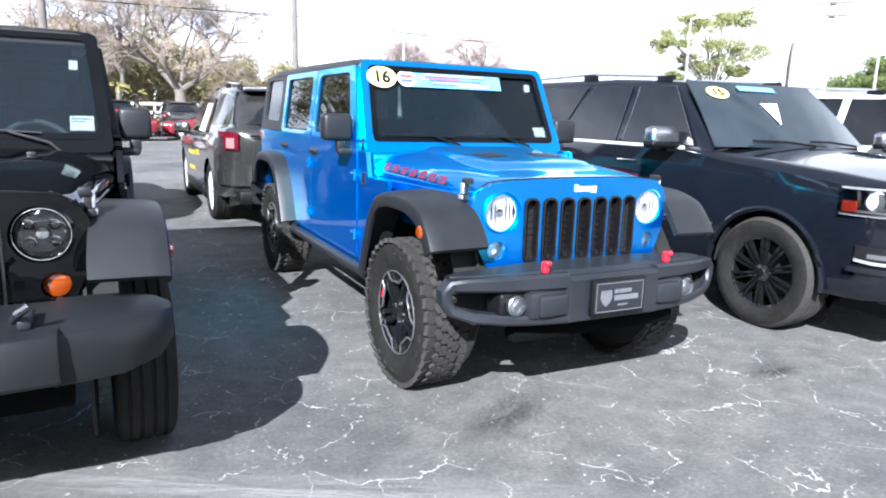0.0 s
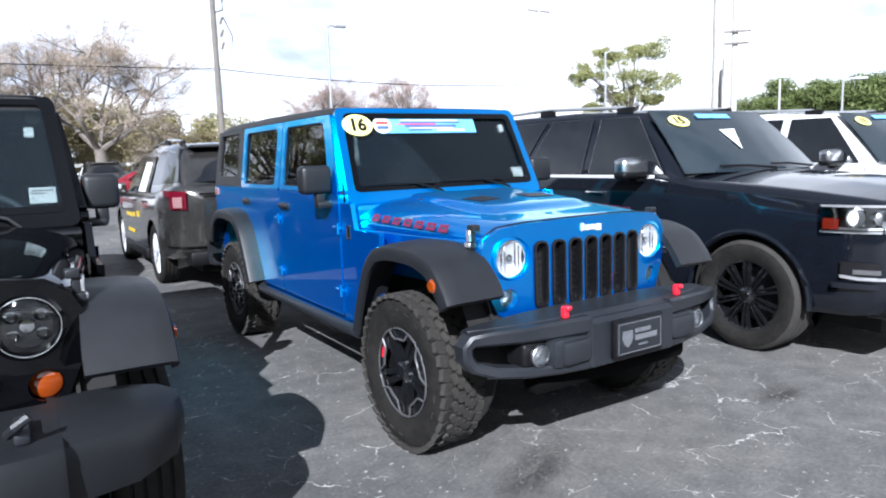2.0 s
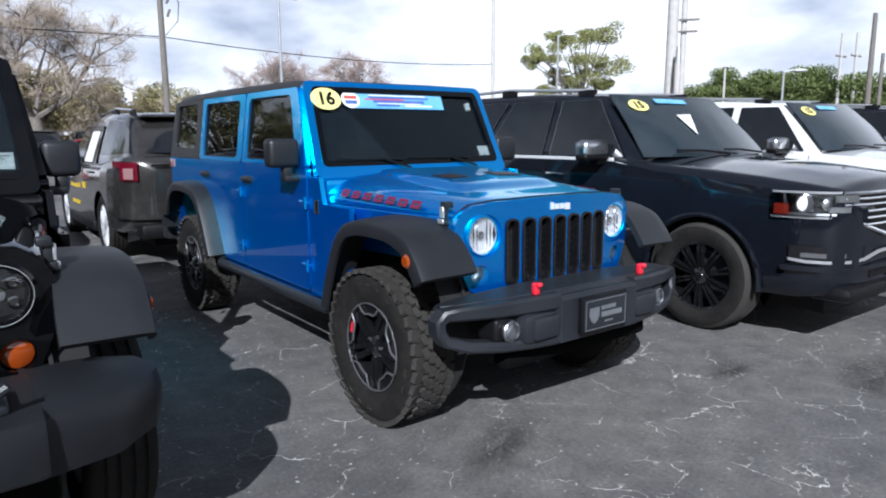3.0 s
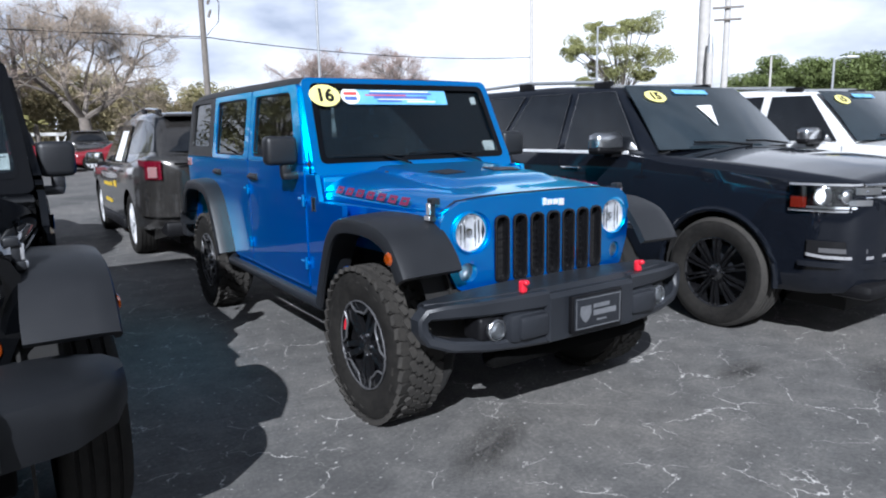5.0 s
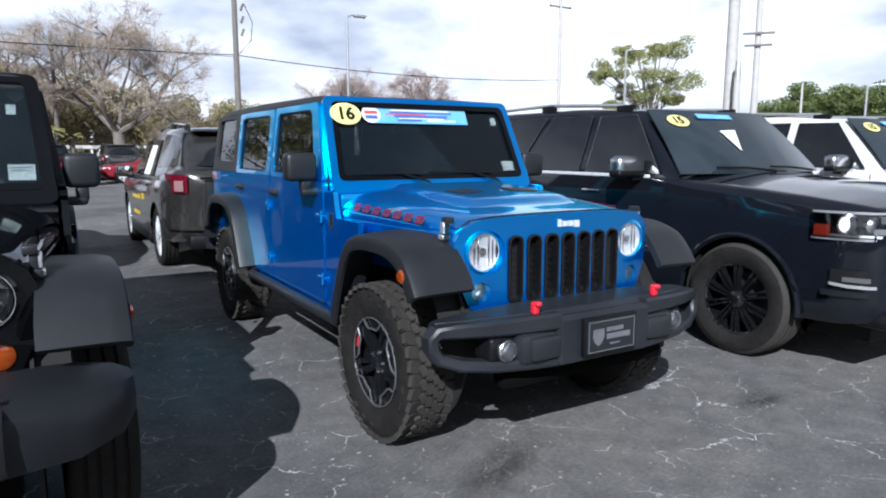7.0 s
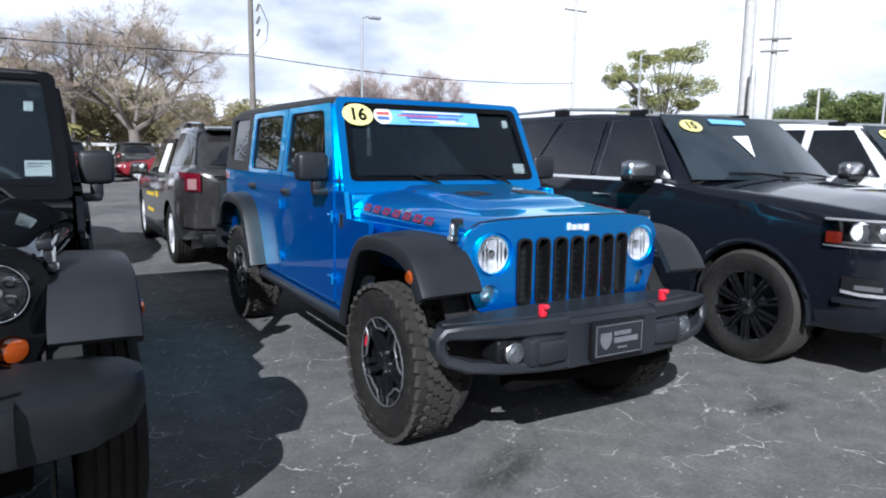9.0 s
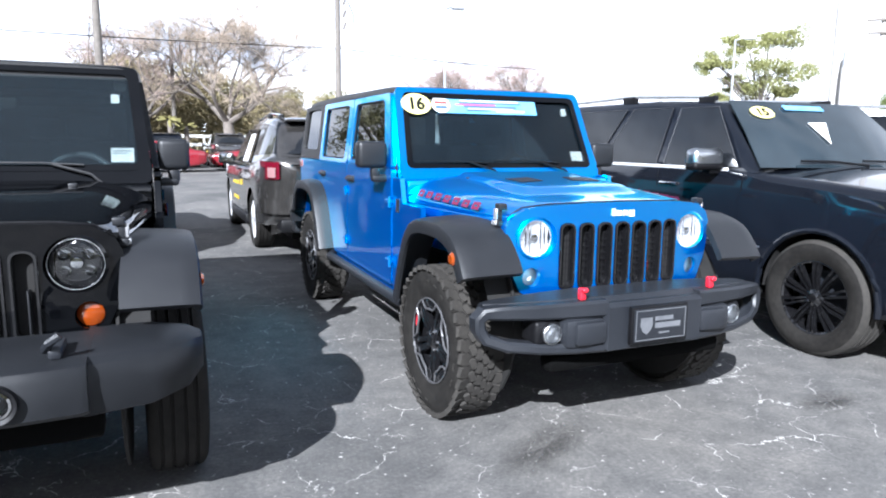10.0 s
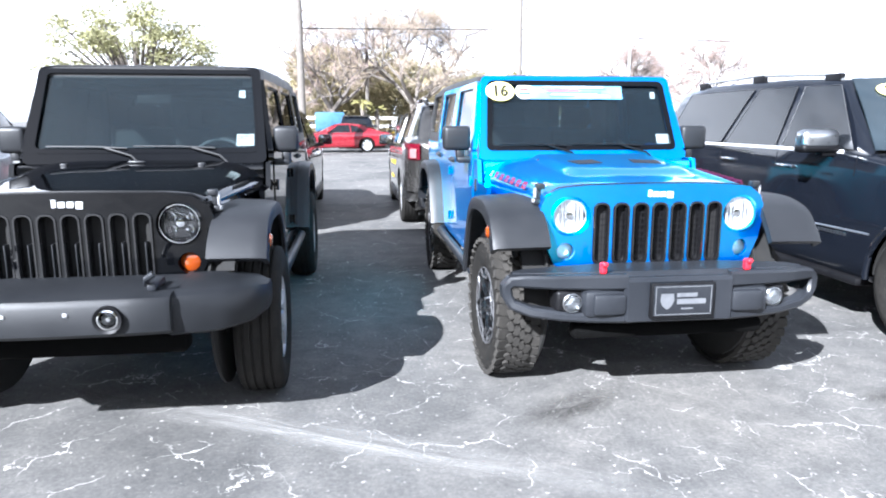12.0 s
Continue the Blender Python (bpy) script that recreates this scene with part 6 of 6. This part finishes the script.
def bare_tree(x, y, height, seed, label, twig=TWIG, depth=5, leaf=None, spread=1.0, twigs=26, drift=0.0):
    rng = random.Random(seed)
    tree = thing("bare_tree", label, "tree")
    tree.location = (x, y, 0)
    trunk_h = height * 0.24
    part("trunk", tube([(0, 0, -0.1), (0.06, 0.02, trunk_h * 0.5), (-0.04, 0.05, trunk_h)], height * 0.040, 10, taper=height * 0.030), BARK, tree)
    bm, tips = bmesh.new(), []
    for k in range(5):
        a = 2 * math.pi * (k + rng.random() * 0.5) / 5
        grow(bm, Vector((-0.04, 0.05, trunk_h - 0.1)), Vector((math.cos(a) * 0.75 * spread + drift, math.sin(a) * 0.75 * spread, 1)).normalized(), height * 0.27, height * 0.0165, depth - 1, rng, tips)
    part("branchwork", bm, BARK, tree)
    bm = bmesh.new()
    for p, e in tips:
        for _ in range(twigs):
            d = (e + Vector((rng.gauss(0, 0.8), rng.gauss(0, 0.8), rng.gauss(0.0, 0.6)))).normalized()
            side = d.cross(Vector((rng.gauss(0, 1), rng.gauss(0, 1), 1))).normalized() * 0.011
            q = p + Vector((rng.gauss(0, 0.16), rng.gauss(0, 0.16), rng.gauss(0, 0.14)))
            k = rng.uniform(0.25, 0.75)
            bm.faces.new([bm.verts.new(v) for v in (q - side, q + side, q + d * k)])
    tagged(part("twig_haze", bm, twig, tree), kind="stuff")
    if leaf:
        bm = bmesh.new()
        leaves(bm, [(p.x, p.y, p.z, 0.5, 0.5, 0.4) for p, e in tips[::2]], 16, 0.07, rng)
        part("leaves", bm, leaf, tree)
    return tree


def leafy_tree(name, x, y, height, base, blobs, mat, seed, label, count, size, every=1):
    rng = random.Random(seed)
    tree = thing(name, label, "tree")
    tree.location = (x, y, 0)
    bm = tube([(0, 0, -0.1), (0.1, 0, base * 0.5), (0.0, 0.1, base)], height * 0.03, 9, taper=height * 0.02)
    for cx, cy, cz, *_ in blobs[::every]:
        tube([(0, 0.1, base * 0.8), (cx * 0.5, cy * 0.5, (base + cz) / 2), (cx, cy, cz)], height * 0.012, 5, bm, taper=0.03)
    part("trunk", bm, BARK, tree)
    bm = bmesh.new()
    leaves(bm, blobs, count, size, rng)
    part("crown", bm, mat, tree)
    return tree


bare_tree(2.4, 41.7, 10.6, 5, "large leafless spreading tree with grey bark", depth=6, spread=2.1, twigs=30, drift=0.55)
bare_tree(31.2, 60.0, 11.4, 9, "leafless tree with a pinkish haze of buds", PINK_TWIG, 6, spread=2.6, twigs=34)
bare_tree(25.8, 60.5, 10.6, 10, "low leafless tree with a tan haze of buds", PINK_TWIG, 6, spread=2.6, twigs=34)
rng = random.Random(8)
blobs = []
for k in range(80):
    a, far_, up = rng.uniform(0, 6.28), rng.random() ** 0.5, rng.random()
    blobs.append((4.3 * far_ * math.cos(a), 3.0 * far_ * math.sin(a), 3.3 + 4.7 * up * math.sqrt(1.0 - 0.75 * far_ * far_), rng.uniform(0.6, 1.0), rng.uniform(0.5, 0.9), rng.uniform(0.35, 0.65)))
leafy_tree("half_bare_tree", -12.8, 34.3, 7.0, 2.4, blobs, YELLOW_LEAF, 14, "half-bare tree with sparse yellow-green leaves", 190, 0.085)
bare_tree(-3.0, 43.5, 9.4, 21, "thin-crowned tree with dry olive leaves", PINK_TWIG, 5, DRY_LEAF, 1.7, 34)

# the pine: open tiers of needle clumps (across, height, half width) with sky between them
rng = random.Random(3)
blobs = []
for across, up, wide in ((1.4, 10.0, 1.0), (-0.8, 10.0, 0.9), (-2.7, 9.7, 0.8), (-4.0, 8.4, 1.0), (-5.0, 7.7, 0.7), (0.2, 8.0, 1.2), (2.3, 7.3, 1.15), (-0.4, 6.1, 1.2), (-2.8, 6.5, 0.9), (-4.0, 5.3, 0.7), (1.8, 5.5, 0.7)):
    deep = rng.uniform(-1.6, 1.6)
    for k in range(8):
        u, v = 0.88 * across + 0.3 + wide * rng.uniform(-1.1, 1.1), deep + rng.uniform(-1.2, 1.2)
        blobs.append((0.68 * u + 0.73 * v, -0.73 * u + 0.68 * v, 0.975 * up + 0.1 + wide * rng.uniform(-0.75, 0.65), wide * rng.uniform(0.55, 1.0), wide * rng.uniform(0.55, 1.0), wide * rng.uniform(0.34, 0.58)))
leafy_tree("pine_tree", 42.9, 37.7, 5.2, 4.6, blobs, PINE_LEAF, 4, "tall open pine with clumped green needles", 330, 0.085, 3)


def woods(name, label, spans, mat, seed, size, per):
    """A far belt of trees as one mass of clumped leaves: spans of (x0, y0, x1, y1, height0, height1, thickness)."""
    rng = random.Random(seed)
    bm = bmesh.new()
    for x0, y0, x1, y1, h0, h1, deep in spans:
        n = int(math.hypot(x1 - x0, y1 - y0) / 1.1) + 1
        blobs = []
        for i in range(n):
            t = i / max(1, n - 1)
            top = (h0 + (h1 - h0) * t) * rng.uniform(0.92, 1.04)
            x, y = x0 + (x1 - x0) * t, y0 + (y1 - y0) * t
            z = 0.3
            while z < top:
                blobs.append((x + rng.uniform(-0.8, 0.8), y + rng.uniform(-deep, deep), z, rng.uniform(0.9, 1.5), 1.2, rng.uniform(0.6, 1.0)))
                z += rng.uniform(0.8, 1.3)
        leaves(bm, blobs, per, size, rng)
    ob = part(name, bm, mat)
    return tagged(ob, label, "trees", kind="stuff")


woods("woods", "dense olive-green roadside thicket behind the car park", [(-5.5, 54, 6, 54, 7.4, 6.2, 1.4), (6, 54, 17, 53, 5.6, 4.6, 1.2)], LEAF, 31, 0.105, 800)
woods("thicket", "dry brownish undergrowth in front of the thicket", [(-5, 49, 15, 50, 5.4, 3.8, 1.2), (-5.5, 51, 2, 51, 7.0, 6.6, 1.0)], DRY_LEAF, 32, 0.10, 760)
woods("oak_grove", "rounded dark green grove of broad oaks", [(58.0, 40.0, 58.0, 36.5, 4.4, 6.0, 1.2), (58.0, 36.5, 58.0, 33.0, 6.0, 6.9, 1.4), (58.0, 33.0, 58.0, 30.0, 6.9, 7.2, 1.6), (58.0, 30.0, 58.0, 25.0, 7.2, 6.8, 1.6), (58.0, 25.0, 58.5, 19.0, 6.8, 5.3, 1.4), (58.5, 19.0, 61.0, 2.0, 5.3, 4.9, 1.4), (60.0, 36.0, 60.0, 22.0, 6.6, 6.4, 1.2)], HEDGE_LEAF, 33, 0.10, 950)


# Unseen: left run follows trees mirrored in glass, the rest only darkens reflections
woods("unseen_tree_belt", "belt of leafy trees out of view, added to darken reflections and low sky", [(-31, -40, -30, 36, 15.0, 15.0, 1.5), (-31, -42, 60, -44, 10.0, 10.0, 1.5), (62, -46, 66, 2, 8.5, 6.5, 1.5)], LEAF, 34, 0.34, 90)


def palm(x, y, h, seed):
    rng = random.Random(seed)
    ob = thing("palm", "small cabbage palm with yellowing fronds", "tree")
    ob.location = (x, y, 0)
    part("trunk", tube([(0, 0, -0.1), (0.05, 0, h * 0.6), (0, 0, h)], 0.14, 9), BARK, ob)
    for i in range(16):
        a, up = rng.uniform(0, 6.28), rng.uniform(-0.3, 1.0)
        d = Vector((math.cos(a), math.sin(a), up)).normalized()
        side = d.cross(Vector((0, 0, 1))).normalized()
        rows = []
        for t, w in ((0, 0.02), (0.22, 0.11), (0.45, 0.13), (0.68, 0.03)):
            p = Vector((0, 0, h)) + d * t + Vector((0, 0, -0.5 * t * t))
            rows.append([p - side * w + Vector((0, 0, -0.08)), p, p + side * w + Vector((0, 0, -0.08))])
        part("frond", skin(rows), PALM_LEAF, ob)
    return ob


palm(-1.1, 39.6, 2.6, 1)
palm(-0.2, 40.0, 2.2, 2)

# ---- poles, street lamps and wires ----


def power_pole(x, y, h, r, label, mat=POLE_WOOD, arm=0.0, kit=False):
    ob = thing("utility_pole", label, "pole")
    ob.location = (x, y, 0)
    part("post", tube([(0, 0, -0.2), (0, 0, h * 0.5), (0, 0, h)], r, 12, taper=r * 0.7), mat, ob)
    if arm:
        part("crossarm", boxes((-arm, arm, -0.06, 0.06, h - 1.9, h - 1.78), bevel=0.01), POLE_WOOD, ob)
        for k in (-0.9, 0.0, 0.9):
            part("insulator", lathe([(0.0, 0.22), (0.04, 0.2), (0.06, 0.1), (0.03, 0.0)], pose(k * arm, 0, h - 1.8, 0, -90), 10), CONCRETE, ob)
    if kit:
        for k in range(3):
            part("cutout", tube([(0.35, 0, h - 2.6 - 0.7 * k), (0.5, 0, h - 2.2 - 0.7 * k)], 0.07, 8), POLE_WOOD, ob)
        part("bracket", tube([(0, 0, h - 2.0), (0.55, 0, h - 1.8), (0.55, 0, h - 1.2)], 0.05, 6), POLE_WOOD, ob)
        part("drop_cable", tube([(0.55, 0, h - 2.2), (1.0, 0, h - 3.2), (0.9, 0, h - 4.2), (0.2, 0, h - 5.0)], 0.025, 5), INK, ob)
    return ob


def street_lamp(x, y, h, reach, turn, label="slim grey street lamp with a short arm"):
    ob = thing("street_lamp", label, "lamp post")
    ob.matrix_basis = pose(x, y, 0, 0, 0, turn)
    part("post", tube([(0, 0, -0.2), (0, 0, h)], 0.10, 10, taper=0.07), GALV, ob)
    part("arm", tube([(0, 0, h - 0.1), (reach * 0.5, 0, h + 0.05), (reach, 0, h + 0.05)], 0.05, 8), GALV, ob)
    part("lamp_head", boxes((reach - 0.1, reach + 0.7, -0.16, 0.16, h - 0.05, h + 0.12), bevel=0.05), GALV, ob)
    return ob


power_pole(8.4, 37.6, 12.0, 0.20, "grey wooden utility pole with cutouts and drop cable", kit=True)
power_pole(-3.78, 26.0, 9.5, 0.17, "leaning grey wooden utility pole behind the cars", kit=False)
power_pole(-0.66, 44.9, 8.5, 0.15, "thin weathered wooden pole in front of the trees")
street_lamp(15.6, 38.2, 9.9, 0.6, 0)
power_pole(36.8, 42.4, 15.2, 0.17, "tall pale utility pole with a crossarm", CONCRETE, arm=1.2)
street_lamp(37.2, 35.2, 9.0, 0.7, -40)
lot_lamp = thing("lot_light_pole", "thick cream light pole between the parked SUVs", "pole")
lot_lamp.location = (7.56, 4.18, 0)
part("post", tube([(0, 0, -0.1), (0, 0, 4.0), (0, 0, 8.0)], 0.098, 16, taper=0.075), CONCRETE, lot_lamp)
part("base_flange", boxes((-0.16, 0.16, -0.16, 0.16, 0.0, 0.03), bevel=0.008), GALV, lot_lamp)
part("lamp_head", boxes((-0.25, 0.25, -0.55, 0.10, 7.95, 8.10), bevel=0.04), GALV, lot_lamp)
post = thing("service_post", "slim grey post beside the light pole", "pole")
post.location = (7.38, 3.92, 0)
part("post", tube([(0, 0, -0.1), (0, 0, 2.6)], 0.052, 12), CONCRETE, post)
part("cap", tube([(0, 0, 2.6), (0, 0, 2.84), (0, 0, 2.88)], 0.050, 12, taper=0.02), GALV, post)
twin_arm = power_pole(34.8, 22.5, 14.5, 0.20, "pale utility pole with two crossarms", CONCRETE)
for z, k in ((7.54, 0.75), (8.22, 0.85)):
    part("crossarm", boxes((-k, k, -0.28, -0.17, z - 0.06, z + 0.06), bevel=0.01, m=pose(0, 0, 0, 0, 0, -50)), POLE_WOOD, twin_arm)
street_lamp(46.6, 22.2, 5.8, 0.8, -50)
power_pole(40.4, 23.0, 5.75, 0.09, "thin pale post in front of the grove", CONCRETE)
power_pole(53.2, 19.2, 10.0, 0.22, "far wooden pole beside the grove", POLE_WOOD, arm=0.0)
power_pole(57.2, 23.06, 9.4, 0.15, "far pole with a small crossarm", CONCRETE, arm=0.9)
power_pole(57.9, 22.2, 9.4, 0.15, "second far pole with a small crossarm", CONCRETE, arm=0.9)
power_pole(44.2, 15.0, 6.2, 0.14, "short weathered pole beside the grove")


def wire(a, b, sag, label="thin black overhead cable", r=0.035):
    pts = []
    for i in range(17):
        t = i / 16
        p = Vector(a).lerp(Vector(b), t)
        p.z -= sag * 4 * t * (1 - t)
        pts.append(p)
    return tagged(part("overhead_cable", tube(pts, r * 0.8, 5), INK), label, "cable")


wire((-30, 41.5, 7.8), (8.4, 37.6, 6.9), 0.35)
wire((8.4, 37.6, 6.9), (36.8, 42.4, 7.4), 0.5)
wire((8.4, 37.6, 6.8), (-14, 62, 12.0), 0.6, r=0.02)

# ---- things between the far row and the trees ----
truck = thing("covered_trailer", "blue tarpaulin-covered trailer under the trees", "trailer")
truck.location = (-3.0, 40.5, 0)
part("tarpaulin", boxes((-1.0, 0.8, -1.2, 1.2, 0.6, 2.0), bevel=0.08), BLUE_SHEET, truck)
part("trailer_bed", boxes((-1.1, 0.9, -1.25, 1.25, 0.45, 0.62), bevel=0.02), DARK, truck)
for s in (-1, 1):
    part("trailer_wheel", lathe([(0.0, 0.1), (0.2, 0.1), (0.31, 0.09), (0.31, -0.09), (0.0, -0.1)], pose(s * 0.6, -1.0, 0.31, 0, 0, 90), 20), RUBBER, truck)
fence = thing("white_fence", "long low white rail fence in front of the trees", "fence")
fence.location = (0, 44.0, 0)
for k in range(12):
    part("post", boxes((-14 + 2.5 * k, -13.88 + 2.5 * k, -0.06, 0.06, 0, 1.75), bevel=0.01), WHITE_RAIL, fence)
for z in (1.0, 1.55):
    part("rail", boxes((-14, 13.6, -0.11, -0.06, z, z + 0.2), bevel=0.01), WHITE_RAIL, fence)
